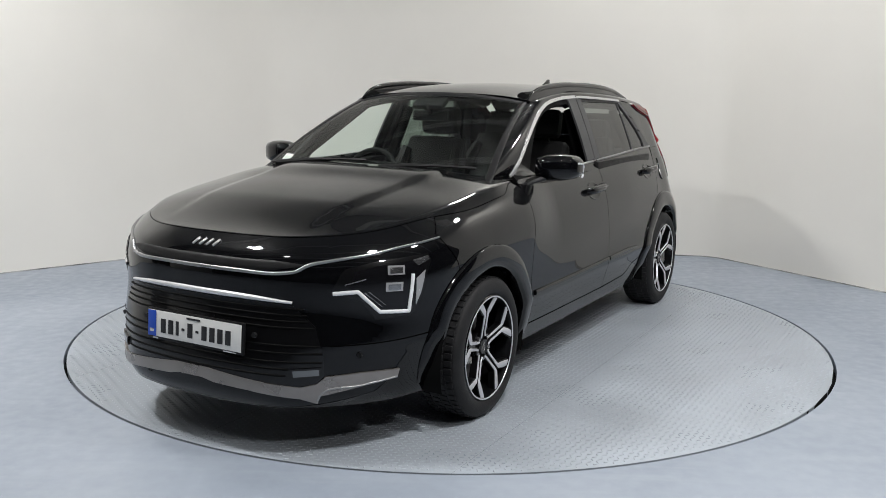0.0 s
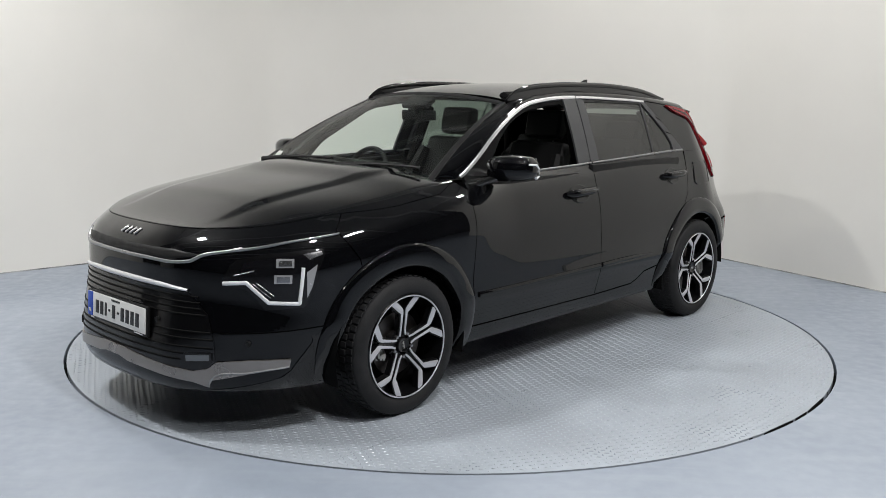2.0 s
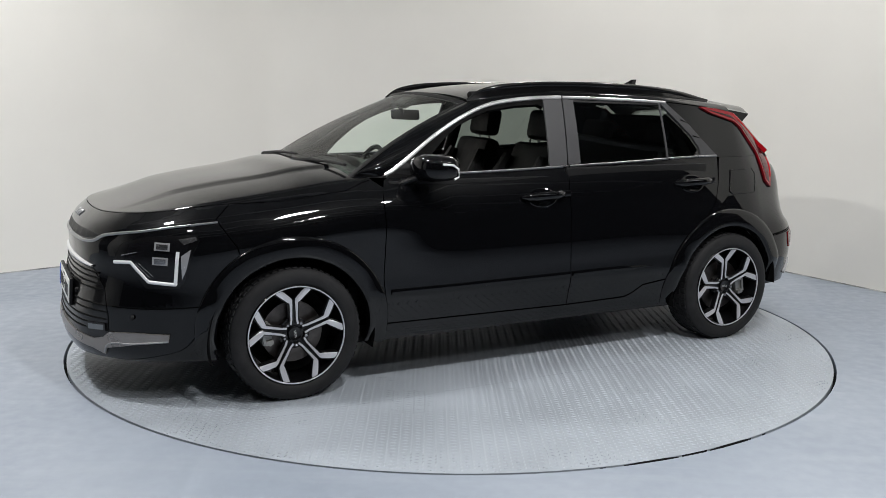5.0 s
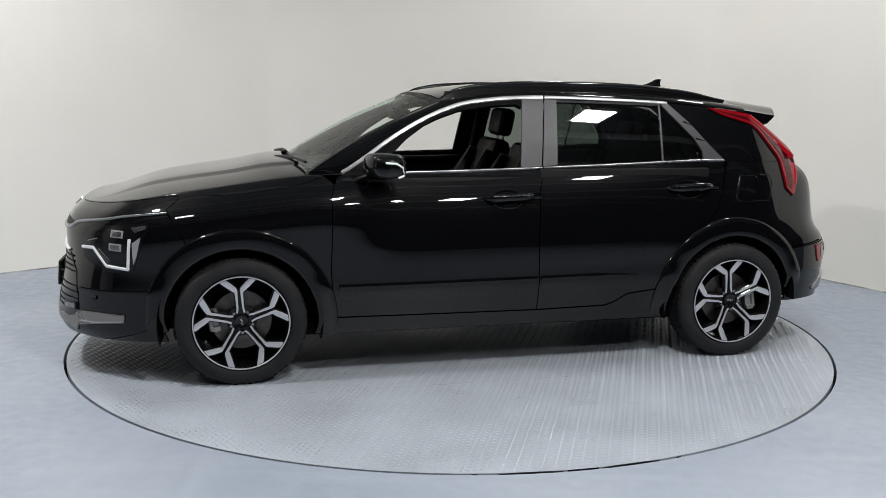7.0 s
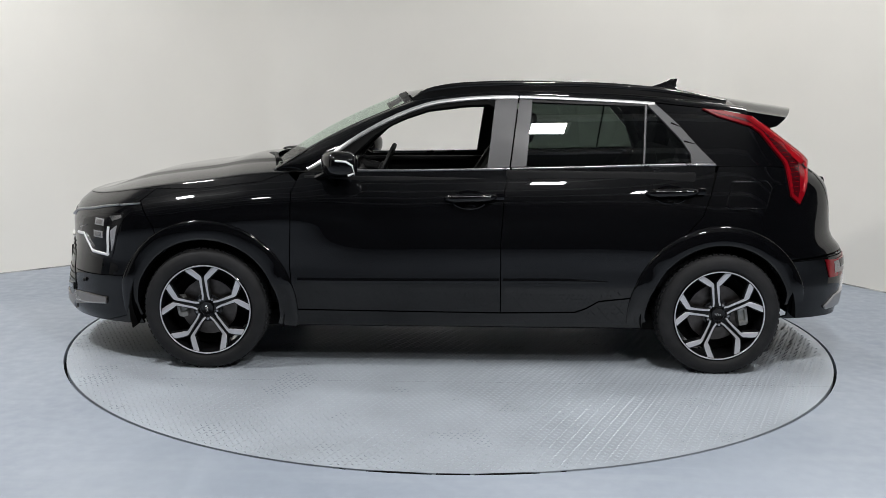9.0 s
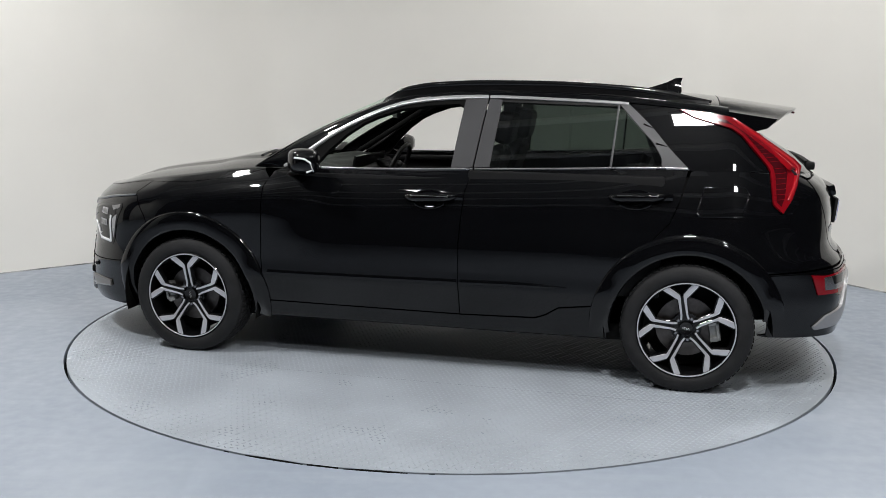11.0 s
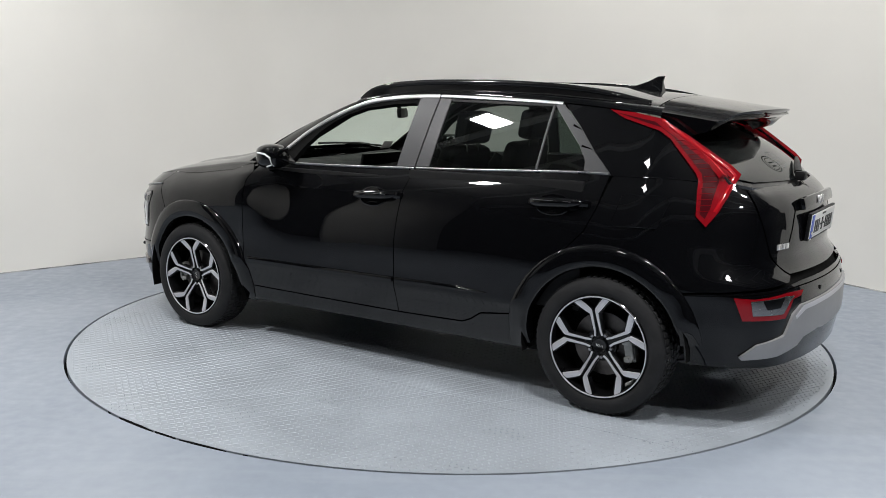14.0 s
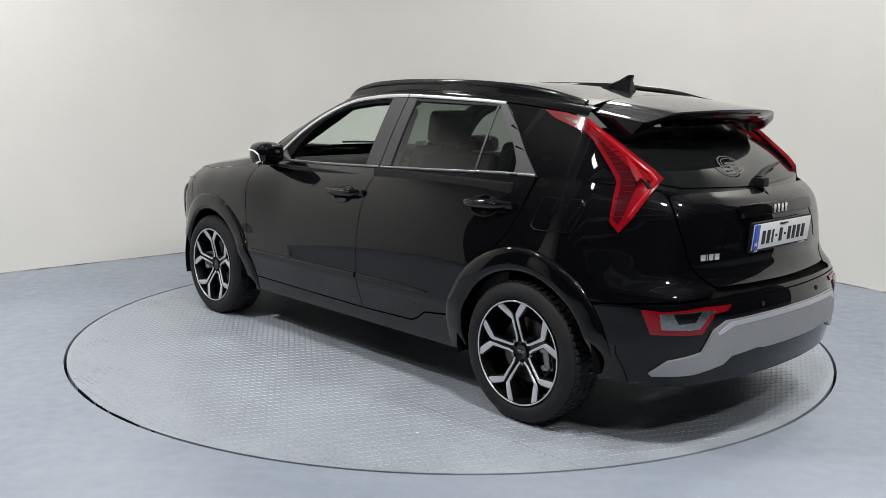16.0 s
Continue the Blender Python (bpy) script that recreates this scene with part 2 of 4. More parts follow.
# ---- the car's surfaces: x ahead, y to its left ----
def spline(xs, ys):
    """A smooth curve through the points (xs, ys)."""
    xs, ys = np.array(xs, float), np.array(ys, float)
    h = np.diff(xs)
    dl = np.diff(ys) / h
    m = np.empty_like(ys)
    m[1:-1] = (dl[:-1] * h[1:] + dl[1:] * h[:-1]) / (h[1:] + h[:-1])
    m[1:-1] = np.where(dl[:-1] * dl[1:] <= 0, 0, m[1:-1])
    m[0], m[-1] = dl[0], dl[-1]

    def at(x):
        x = np.asarray(x, float)
        i = np.clip(np.searchsorted(xs, x) - 1, 0, len(xs) - 2)
        t = (x - xs[i]) / h[i]
        inner = np.clip(t, 0, 1)
        a, b = inner * inner * (3 - 2 * inner), inner * (1 - inner) ** 2
        c = inner * inner * (inner - 1)
        y = ys[i] * (1 - a) + ys[i + 1] * a + h[i] * (b * m[i] + c * m[i + 1])
        return y + np.where(t < 0, t * h[i] * m[0], 0) + np.where(t > 1, (t - 1) * h[i] * m[-1], 0)
    return at


def ease(x, a, b):
    t = np.clip((np.asarray(x, float) - a) / (b - a), 0, 1)
    return t * t * (3 - 2 * t)


# plan outline of the body, one half, from the nose round the flank to the tail
PLAN = [(2.274, 0), (2.266, .2), (2.23, .4), (2.135, .58), (1.99, .735), (1.83, .83), (1.6, .878), (1.3, .896),
        (.8, .905), (0, .908), (-.8, .905), (-1.3, .898), (-1.65, .88), (-1.9, .82), (-2.06, .69), (-2.14, .47), (-2.18, .22), (-2.19, 0)]
_full = [(PLAN[1][0], -PLAN[1][1])] + PLAN + [(PLAN[-2][0], -PLAN[-2][1])]
_k = np.concatenate([[0], np.cumsum([math.dist(a, b) for a, b in zip(_full, _full[1:])])])
_cx, _cy = spline(_k, [p[0] for p in _full]), spline(_k, [p[1] for p in _full])
_u = np.linspace(_k[1], _k[-2], 4001)
_X, _Y = _cx(_u), _cy(_u)
for _ in range(3):
    _X[1:-1] = (_X[:-2] + _X[2:]) / 2
    _Y[1:-1] = (_Y[:-2] + _Y[2:]) / 2
_L = np.concatenate([[0], np.cumsum(np.hypot(np.diff(_X), np.diff(_Y)))])
LEN = float(_L[-1])
_NX, _NY = np.gradient(_Y, _L), -np.gradient(_X, _L)
_ker = np.ones(201) / 201
_NX = np.convolve(np.pad(_NX, 100, "edge"), _ker, "valid")
_NY = np.convolve(np.pad(_NY, 100, "edge"), _ker, "valid")
_NX[0], _NY[0], _NX[-1], _NY[-1] = 1, 0, -1, 0
_q = np.hypot(_NX, _NY)
_NX, _NY = _NX / _q, _NY / _q


def sx(x):
    """The place along the outline where it passes x (flank)."""
    return float(np.interp(-x, -_X, _L))


def sy(y, rear=False):
    """The place along the outline where it passes the half width y at the nose or the tail."""
    h = 2000
    return float(np.interp(-y, -_Y[h:], _L[h:])) if rear else float(np.interp(y, _Y[:h], _L[:h]))


ztop = spline([-2.2, -1.9, -1.6, -1.3, -.6, -.24, .3, .85, 1.1, 1.4, 1.65, 1.85, 2.0, 2.1, 2.2, 2.27],
              [1.07, 1.085, 1.105, 1.105, 1.082, 1.07, 1.055, 1.045, 1.03, .992, .960, .932, .912, .90, .892, .888])
_low = spline([.15, .22, .27, .32, .42, .475, .50, .56, .70, .82, 1.0, 1.5], [.105, .082, .066, .052, .024, .009, .010, .012, .005, 0, 0, 0])
_up = spline([-.5, -.35, -.2, -.1, -.04, 0, .02, .06, .11, .18, .3, 1.2], [.385, .30, .222, .178, .153, .138, .112, .066, .03, .006, 0, 0])
_upr = spline([-.1, 0, .04, .1, .18, .28, .4, .5, 1.2], [.178, .138, .121, .097, .068, .037, .010, 0, 0])
_flean = spline([.12, .17, .22, .27, .37, .5, .6, .75, 1.0], [.06, .01, -.035, -.052, -.044, -.02, 0, .004, .01])
_fup = spline([-.05, 0, .02, .05, .1, .16, .3, 1], [.16, .10, .075, .042, .014, 0, 0, 0])
_rear = spline([.15, .2, .25, .32, .45, .60, .64, .67, .70, .73, .8, .93, 1.0, 1.04, 1.07, 1.2], [.14, .07, .02, 0, -.012, -.006, .004, .02, .05, .07, .078, .088, .11, .145, .19, .35])


def body(s, z):
    """The outer skin: s metres along the outline from the nose, at the height z."""
    s, z = np.asarray(s, float), np.asarray(z, float)
    x, y, nx, ny = (np.interp(s, _L, a) for a in (_X, _Y, _NX, _NY))
    zt = ztop(x)
    k = .7 + .3 * ease(-x, .6, 1.4)
    k = k * ease(-x, -.98, -.5)
    side = _low(z) + _up(zt - z) * (1 - k) + _upr(zt - z) * k + .045 * ease(z, .62, .85) * ease(-x, 1.5, 1.9)
    end = np.where(x > 0, _flean(z) + _fup(zt - z), _rear(z))
    w = ny * ny
    off = w * side + (1 - w) * end
    return np.stack([x - nx * off, y - ny * off, z + 0 * x], -1)


# half width of the cabin's flank by x, above the belt
_sb = np.linspace(.05, LEN - .05, 1500)
_bx = body(_sb, ztop(np.interp(_sb, _L, _X)))


def flank(x, z):
    """The cabin's flank above the belt, and the corner to the tailgate."""
    x, z = np.asarray(x, float), np.asarray(z, float)
    y = np.interp(-x, -_bx[:, 0], _bx[:, 1])
    h = z - ztop(x)
    y = y - np.where(h > 0, .36 * h + .22 * h * h, 1.3 * h)
    y = y - .10 * ease(x, .25, 1.2) ** 2 - .085 * ease(-x, 1.5, 1.95) * ease(h, -.06, .32)
    return np.stack([x, y, z + 0 * x], -1)


_roofz = spline([-1.95, -1.7, -1.5, -1.2, -.8, -.5, -.2, .1, .3, .45], [1.404, 1.438, 1.466, 1.495, 1.522, 1.53, 1.526, 1.505, 1.475, 1.44])


def roof(x, y):
    x, y = np.asarray(x, float), np.asarray(y, float)
    return np.stack([x, y, _roofz(x) - .036 * (y / .56) ** 2 - .016 * (y / .56) ** 6], -1)


def windscreen(u, v):
    """u: -1 to 1 across, v: 0 at the cowl to 1 at the roof."""
    u, v = np.asarray(u, float), np.asarray(v, float)
    y = u * (.715 - .16 * v)
    x = 1.115 - .775 * v - (.085 - .025 * v) * u * u + .025 * np.sin(np.pi * v)
    z = 1.06 + .41 * v + .018 * np.sin(np.pi * v) - (.02 + .03 * v) * u * u
    return np.stack([x, y, z], -1)


def hatch(y, z):
    """The rear window's plane."""
    y, z = np.asarray(y, float), np.asarray(z, float)
    h = z - 1.03
    return np.stack([-2.035 + .66 * h + 2.5 * h * h + .27 * y * y, y, z], -1)


def side(x, z):
    """The car's flank at x and z, from sill to roof: the lower body, and the cabin above the belt."""
    x, z = np.asarray(x, float) + 0 * np.asarray(z, float), np.asarray(z, float) + 0 * np.asarray(x, float)
    s = np.interp(-x, -_X, _L)
    for _ in range(12):
        s = np.clip(s + (body(s, z)[..., 0] - x) * .7, .02, LEN - .02)
    b, c = body(s, z), flank(x, z)
    k = (z > ztop(x))[..., None]
    return np.where(k, c, np.stack([x, b[..., 1], z], -1))


def nose(s, z):
    """The skin on both sides of the nose: s below 0 is the right flank."""
    s = np.asarray(s, float)
    return body(np.abs(s), z) * np.stack([1 + 0 * s, np.where(s < 0, -1, 1), 1 + 0 * s], -1)


def tail(s, z):
    """The skin on both sides of the tail: s past 0 is the right flank, counted from the tail's middle."""
    s = np.asarray(s, float)
    return body(LEN - np.abs(s), z) * np.stack([1 + 0 * s, np.where(s > 0, -1, 1), 1 + 0 * s], -1)


# ---- the place ----
def sheet(name, pts, z, material):
    bm = bmesh.new()
    bm.faces.new([bm.verts.new((x, y, z)) for x, y in pts])
    return part(name, bm, material)


R_TABLE, R_HOLE = 2.257, 2.273


def build_floor():
    bm = bmesh.new()
    n = 128
    ring = [bm.verts.new((R_HOLE * math.cos(k * math.tau / n), R_HOLE * math.sin(k * math.tau / n), 0)) for k in range(n)]
    lip = [bm.verts.new((v.co.x, v.co.y, -.05)) for v in ring]
    outer = []
    for k in range(n):
        c, s = math.cos(k * math.tau / n), math.sin(k * math.tau / n)
        q = 9.5 / max(abs(c), abs(s))
        outer.append(bm.verts.new((c * q, s * q, 0)))
    for k in range(n):
        j = (k + 1) % n
        bm.faces.new((ring[k], outer[k], outer[j], ring[j]))
        bm.faces.new((lip[k], ring[k], ring[j], lip[j]))
    tagged(part("floor", bm, FLOOR), "blue-grey painted concrete floor with scuffs", "floor", kind="structure")
    bm = bmesh.new()
    bmesh.ops.create_circle(bm, cap_ends=True, segments=96, radius=2.4, matrix=Matrix.Translation((0, 0, -.06)))
    tagged(part("pit_floor", bm, PIT), "dark steel pit under the turntable", "pit", kind="structure")


def wall_path(name, pts, height, material, thick=.12, label=""):
    """An upright wall along a plan line, thickened away from the room's middle."""
    P = [Vector((x, y)) for x, y in pts]
    nrm = []
    for i in range(len(P)):
        d = (P[min(i + 1, len(P) - 1)] - P[max(i - 1, 0)]).normalized()
        m = Vector((-d.y, d.x))
        nrm.append(m if m.dot(P[i]) > 0 else -m)
    loop = [[(p.x, p.y, 0), (p.x, p.y, height), (p.x + m.x * thick, p.y + m.y * thick, height), (p.x + m.x * thick, p.y + m.y * thick, 0)] for p, m in zip(P, nrm)]
    return tagged(part(name, grid(loop, True, True), material, angle=40), label, "wall", kind="structure")


def corner(a, b, c, r, n=10):
    """A rounded bend at b on the way from a to c."""
    a, b, c = Vector(a), Vector(b), Vector(c)
    p, q = b + (a - b).normalized() * r, b + (c - b).normalized() * r
    return [tuple(p.lerp(b, t).lerp(b.lerp(q, t), t)) for t in np.linspace(0, 1, n)]


A0, A1, A2, A3 = (-6.85, -1.485), (-1.60, 3.18), (2.41, 2.65), (4.6, -.82)
wall_path("wall_north", [A0] + corner(A0, A1, A2, .30, 14) + corner(A1, A2, A3, .16, 14) + [A3], CEIL + .98, WALL, label="cream painted curved studio wall with scuffed foot")
HALLW = 9.4
wall_path("wall_partition", [(-6.75, -2.45), (-7.1, -4.2)], CEIL + .98, WALL, label="plain cream partition beside the studio")
for nm, a, b in (("wall_south", (-HALLW, -HALLW), (HALLW, -HALLW)), ("wall_west", (-HALLW, -HALLW), (-HALLW, HALLW)),
                 ("wall_east", (HALLW, -HALLW), (HALLW, HALLW)), ("wall_rear", (-HALLW, HALLW), (HALLW, HALLW))):
    wall_path(nm, [a, b], CEIL + 1.0, HALL, label="dark hall wall behind the studio")
tagged(part("ceiling", rbox((19, 19, .1), (0, 0, CEIL + 1.05), 0), CEILING), "dark grey hall ceiling", "ceiling", kind="structure")
build_floor()
foot = [A0] + corner(A0, A1, A2, .30, 14) + corner(A1, A2, A3, .16, 14) + [A3]
tagged(part("wall_foot", tube([(x * .999, y * .999, .003) for x, y in foot], .006, 6), FOOT), "dark dirty joint along the wall's foot", "joint", kind="structure")
for k in range(9):
    beam = rbox((18.4, .14, .16), (0, -8.6 + k * 1.55, CEIL + .90), .01)
    tagged(part("roof_beam", beam, BEAM), "white steel purlin under the hall roof", "beam", kind="structure")


def ceiling_panel(x, y, watts):
    e = tagged(new("ceiling_light"), "lit square white ceiling light panel", "light", "ceiling panels")
    e.location = (x, y, CEIL)
    bm = bmesh.new()
    for sx_, sy_, wx, wy in ((0, .20, .44, .04), (0, -.20, .44, .04), (.20, 0, .04, .36), (-.20, 0, .04, .36)):
        rbox((wx, wy, .05), (sx_, sy_, .02), .006, bm=bm)
    part("frame", bm, PANEL_FRAME, e)
    part("diffuser", rbox((.36, .36, .012), (0, 0, .01), .002), PANEL_ON, e, "glowing white diffuser")
    part("backing", rbox((.39, .39, .02), (0, 0, .035), .003), PANEL_FRAME, e)
    for k in (-.16, .16):
        part("hanger", tube([(k, 0, .045), (k, 0, 1.0)], .006, 6), PANEL_FRAME, e)
    la = bpy.data.lights.new("panel_lamp", "AREA")
    la.shape, la.size, la.energy, la.color = "SQUARE", .345, watts, (1, .995, .985)
    lo = new("panel_lamp", la)
    lo.location = (x, y, CEIL - .012)


for p in PANELS:
    ceiling_panel(*p)


def build_turntable():
    t = tagged(new("turntable"), "round blue-grey turntable of painted tread plate flush with the floor", "turntable")
    n = 160
    edges = [-R_TABLE, -1.12, 0.0, 1.12, R_TABLE]
    for k, (lo, hi) in enumerate(zip(edges, edges[1:])):
        lo, hi = lo + .0004, hi - .0004
        ys = np.linspace(lo, hi, 40)
        ys[0], ys[-1] = max(lo, -R_TABLE + .001), min(hi, R_TABLE - .001)
        half = np.sqrt(np.maximum(R_TABLE ** 2 - ys ** 2, 1e-6))
        bm = grid([[(-h, y, -.03), (-h, y, 0), (-h * .5, y, 0), (0, y, 0), (h * .5, y, 0), (h, y, 0), (h, y, -.03)] for h, y in zip(half, ys)])
        plate = part("plate", bm, PLATE, t, angle=30)
        # raised lozenges, in rows that turn by a right angle from one to the next
        pitch, verts, faces = .0285, [], []
        flip0 = radians(45 if k % 2 else 40)
        rows = int((hi - lo) / pitch)
        for j in range(rows):
            y = lo + (j + .5) * (hi - lo) / rows
            h = math.sqrt(max(R_TABLE ** 2 - y * y, 0)) - .02
            for i in range(int(-h / pitch), int(h / pitch) + 1):
                x = (i + .5 * (j % 2)) * pitch + (k * .37 % 1) * pitch
                if x * x + y * y > (R_TABLE - .018) ** 2:
                    continue
                a = flip0 if (i + j // 2) % 2 else flip0 + math.pi / 2
                c, s = math.cos(a) * .0125, math.sin(a) * .0125
                v = len(verts)
                verts += [(x + c, y + s, -.0002), (x - s * .34, y + c * .34, -.0002), (x - c, y - s, -.0002), (x + s * .34, y - c * .34, -.0002),
                          (x + c * .5, y + s * .5, 0.0028), (x - c * .5, y - s * .5, 0.0028)]
                faces += [(v, v + 1, v + 5, v + 4), (v + 1, v + 2, v + 5), (v + 2, v + 3, v + 4, v + 5), (v + 3, v, v + 4)]
        tagged(obj("tread_pattern", verts, faces, TREAD, plate, smooth=False), kind="stuff")
    bm = grid([[(r * math.cos(q * math.tau / n), r * math.sin(q * math.tau / n), z) for q in range(n)] for r, z in ((R_TABLE - .004, -.001), (R_TABLE - .001, -.004), (R_TABLE - .001, -.05))], True)
    part("rim", bm, PIT, t)
    return t


turntable = build_turntable()

# ---- the car ----
car = tagged(new("car"), "glossy black compact crossover with open front windows on the turntable", "car")
S1, S2 = sx(1.36), sx(-1.36)
RA = .395


def shut(s):
    """Height of the bonnet's shut line along the outline."""
    x = np.interp(s, _L, _X)
    return ztop(x) - .002 - .036 * ease(-x, -1.85, -1.3) * (1 - ease(-x, -1.1, -.93))


# the dark inner shell that shows in the shut lines
low = [(0, .31), (.9, .30), (S1 - .42, .25)] + arc(S1, .315, .41, 189, -9) + [(S2 - .42, .25)] + arc(S2, .315, .41, 189, 2) + [(4.7, .36), (4.85, .385), (LEN - .001, .39)]
high = [(s, float(ztop(np.interp(s, _L, _X))) - .03) for s in np.linspace(LEN - .001, 0, 60)]
for fl in (False, True):
    skin("inner_shell", low + high, body, DARK, car, (.12, .1), -.022, 0, 0, fl)


# bonnet: the rolled edge above the shut line and the panel between
def build_bonnet():
    rows = []
    for s in np.concatenate([np.linspace(0, 1.2, 60), np.linspace(1.215, sx(.93), 40)]):
        z0 = float(shut(s))
        zt = float(ztop(np.interp(s, _L, _X)))
        row = [body(s, z) for z in np.linspace(z0, zt, 5)]
        xe, ye, ze = row[-1]
        ye = max(ye, 1e-4)
        rise = .052 * float(ease(2.2 - xe, 0, .45))
        fwd = .17 * float(ease(1.45 - xe, 0, .5))
        for t in np.linspace(1, 0, 26)[1:]:
            y = ye * t
            dome = .010 * (1 - float(ease(y, .37 + .08 * (2 - xe), .405 + .08 * (2 - xe)))) * float(ease(2.12 - xe, 0, .35))
            row.append(np.array([xe + fwd * (1 - t * t), y, ze + rise * (1 - t ** 3.2) + dome]))
        rows.append(row + [r * (1, -1, 1) for r in row[-2::-1]])
    bm = grid(rows)
    bmesh.ops.remove_doubles(bm, verts=bm.verts, dist=2e-4)
    return part("bonnet", bm, PAINT, car, "glossy black bonnet with two long creases", angle=80)


build_bonnet()
sb = 1.19
half = [(0, .308), (.12, .298), (.281, .288), (.486, .264), (.55, .246), (.65, .241), (.9, .236), (S1 - .384, .222)] + arc(S1, .315, RA, 195, 126, 12) + [(sx(1.63), .76), (sx(1.72), .885), (sb, float(shut(sb)))] \
    + [(s, float(shut(s))) for s in np.linspace(sb - .05, .05, 22)] + [(0, float(shut(0)))]
front_bumper = skin("front_bumper", half + [(-a, b) for a, b in half[-2:0:-1]], nose, PAINT, car, (.04, .03))


def flank_part(name, poly, material, fl, parent=None, **k):
    return skin(name, poly, body, material, parent or car, flip=fl, **k)


DLO = spline([-1.6, -1.4, -1.2, -1.03, -.63, -.3, -.175, .009, .193, .368, .553, .728, .842, 1.0],
             [1.352, 1.383, 1.405, 1.419, 1.437, 1.445, 1.443, 1.431, 1.402, 1.337, 1.238, 1.118, 1.043, .95])
WX, WZ, WY = 1.36, .315, .79


def build_side(fl):
    e = dict(flip=fl)
    X = lambda pts: [(sx(x), z) for x, z in pts]
    belt = lambda a, b, n=10, d=0: [(sx(x), float(ztop(x)) - d) for x in np.linspace(a, b, n)]
    # wing
    wing = [(sx(1.63), .76)] + arc(S1, .315, RA, 126, -12, 20) + X([(.89, .235), (.884, .29), (.905, .477), (.912, .565), (.904, .777), (.904, .949), (.88, 1.0)])
    wing += [(s, float(shut(s))) for s in np.linspace(sx(.93), sb, 16)] + X([(1.72, .885)])
    w = flank_part("front_wing", wing, PAINT, fl, step=(.05, .035))
    # doors
    fd = X([(.884, .29 + .03), (.905, .477), (.912, .565), (.904, .777), (.904, .949), (.87, 1.035)]) + belt(.84, -.246, 14) + X([(-.211, .966), (-.193, .702), (-.198, .45), (-.202, .315)])
    door = flank_part("front_door", fd, PAINT, fl, step=(.06, .03), label="black front door, its window lowered")
    rd = X([(-.202, .315), (-.198, .45), (-.193, .702), (-.211, .966)]) + belt(-.246, -1.335, 14) + X([(-1.298, .953), (-1.254, .848), (-1.158, .744), (-1.02, .64), (-.945, .54), (-.912, .45), (-.90, .41),
                                                                                             (-.72, .388), (-.655, .345), (-.60, .324)])
    rdoor = flank_part("rear_door", rd, PAINT, fl, step=(.06, .03), label="black rear door with dark privacy glass")
    sill = X([(.884, .3175), (-.202, .3125), (-.60, .3205), (-.655, .3415), (-.72, .3845), (-.90, .4065)]) + arc(S2, .315, RA, 168, 189, 5) + X([(-.965, .232), (.89, .228)])
    flank_part("sill", sill, PAINT, fl, step=(.08, .03))
    # rear quarter below the belt
    q = X([(-1.345, 1.098), (-1.298, .953), (-1.254, .848), (-1.158, .744), (-1.02, .64)]) + arc(S2, .315, RA, 136, 50, 14) + X([(-1.68, .615)]) + [(4.72, .63), (4.95, .648), (5.12, .66), (5.165, .684), (5.135, .702), (5.038, .776), (4.97, .95), (4.93, 1.06)]
    q += [(s, float(ztop(np.interp(s, _L, _X))) - .002) for s in np.linspace(4.88, sx(-1.36), 12)]
    quarter = flank_part("quarter_panel", q, PAINT, fl, step=(.05, .03))
    # pillar behind the glass
    up = [(x, float(ztop(x)) - .004) for x in np.linspace(-1.34, -1.86, 12)] + [(-1.872, 1.125), (-1.835, 1.158), (-1.64, 1.292), (-1.53, 1.360)] + [(x, float(DLO(x)) + .004) for x in np.linspace(-1.45, -1.03, 8)] + [(-1.14, 1.313), (-1.237, 1.202)]
    skin("rear_pillar", up, side, PAINT, car, (.05, .03), 0, .014, .001, fl)
    # black arch cladding
    for s0, a0, a1 in ((S1, 187, -12), (S2, 187, 9)):
        rings = []
        for r, up in ((.484, -.004), (.482, .007), (.474, .0125), (.45, .016), (.42, .019), (.396, .019), (.383, .014), (.377, .002), (.377, -.05)):
            al = np.radians(np.linspace(a0, a1, 64))
            S, Z = s0 + r * np.cos(al), .315 + r * np.sin(al)
            p0 = body(S, Z)
            nn = np.cross(body(S + .002, Z) - body(S - .002, Z), body(S, Z + .002) - body(S, Z - .002))
            nn /= np.linalg.norm(nn, axis=1, keepdims=True)
            nn *= np.sign(nn[:, 1:2])
            ends = np.minimum(1, np.minimum(np.degrees(al[0] - al), np.degrees(al - al[-1])) / 14 + .12)
            p0 = p0 + nn * (up * ends[:, None] if up > 0 else up)
            rings.append(p0 * (1, -1, 1) if fl else p0)
        part("arch_cladding", grid(rings), PAINT, car, "gloss black wheel arch flare", angle=50)
        # wheel well
        cx = float(np.interp(s0, _L, _X))
        rr = [[(cx + .41 * math.cos(radians(a)), y * (-1 if fl else 1), .315 + .41 * math.sin(radians(a))) for a in np.linspace(-15 if cx > 0 else -12, 195 if cx > 0 else 181, 30)] for y in (.87, .8, .6, .5)]
        bm = grid(rr)
        c = [bm.verts.new((p[0], p[1], p[2])) for p in rr[-1]]
        bm.faces.new(c)
        part("wheel_well", bm, DARK, car)
    # lower moulding on the doors
    for d, pth, wd in ((door, [(.872, .487), (.4, .49), (-.188, .496)], .03), (rdoor, [(-.208, .496), (-.5, .5), (-.76, .499)], (.03, .03, .028, .003))):
        band("door_moulding", X(pth), body, wd, PAINT, d, .010, fl, n=30)
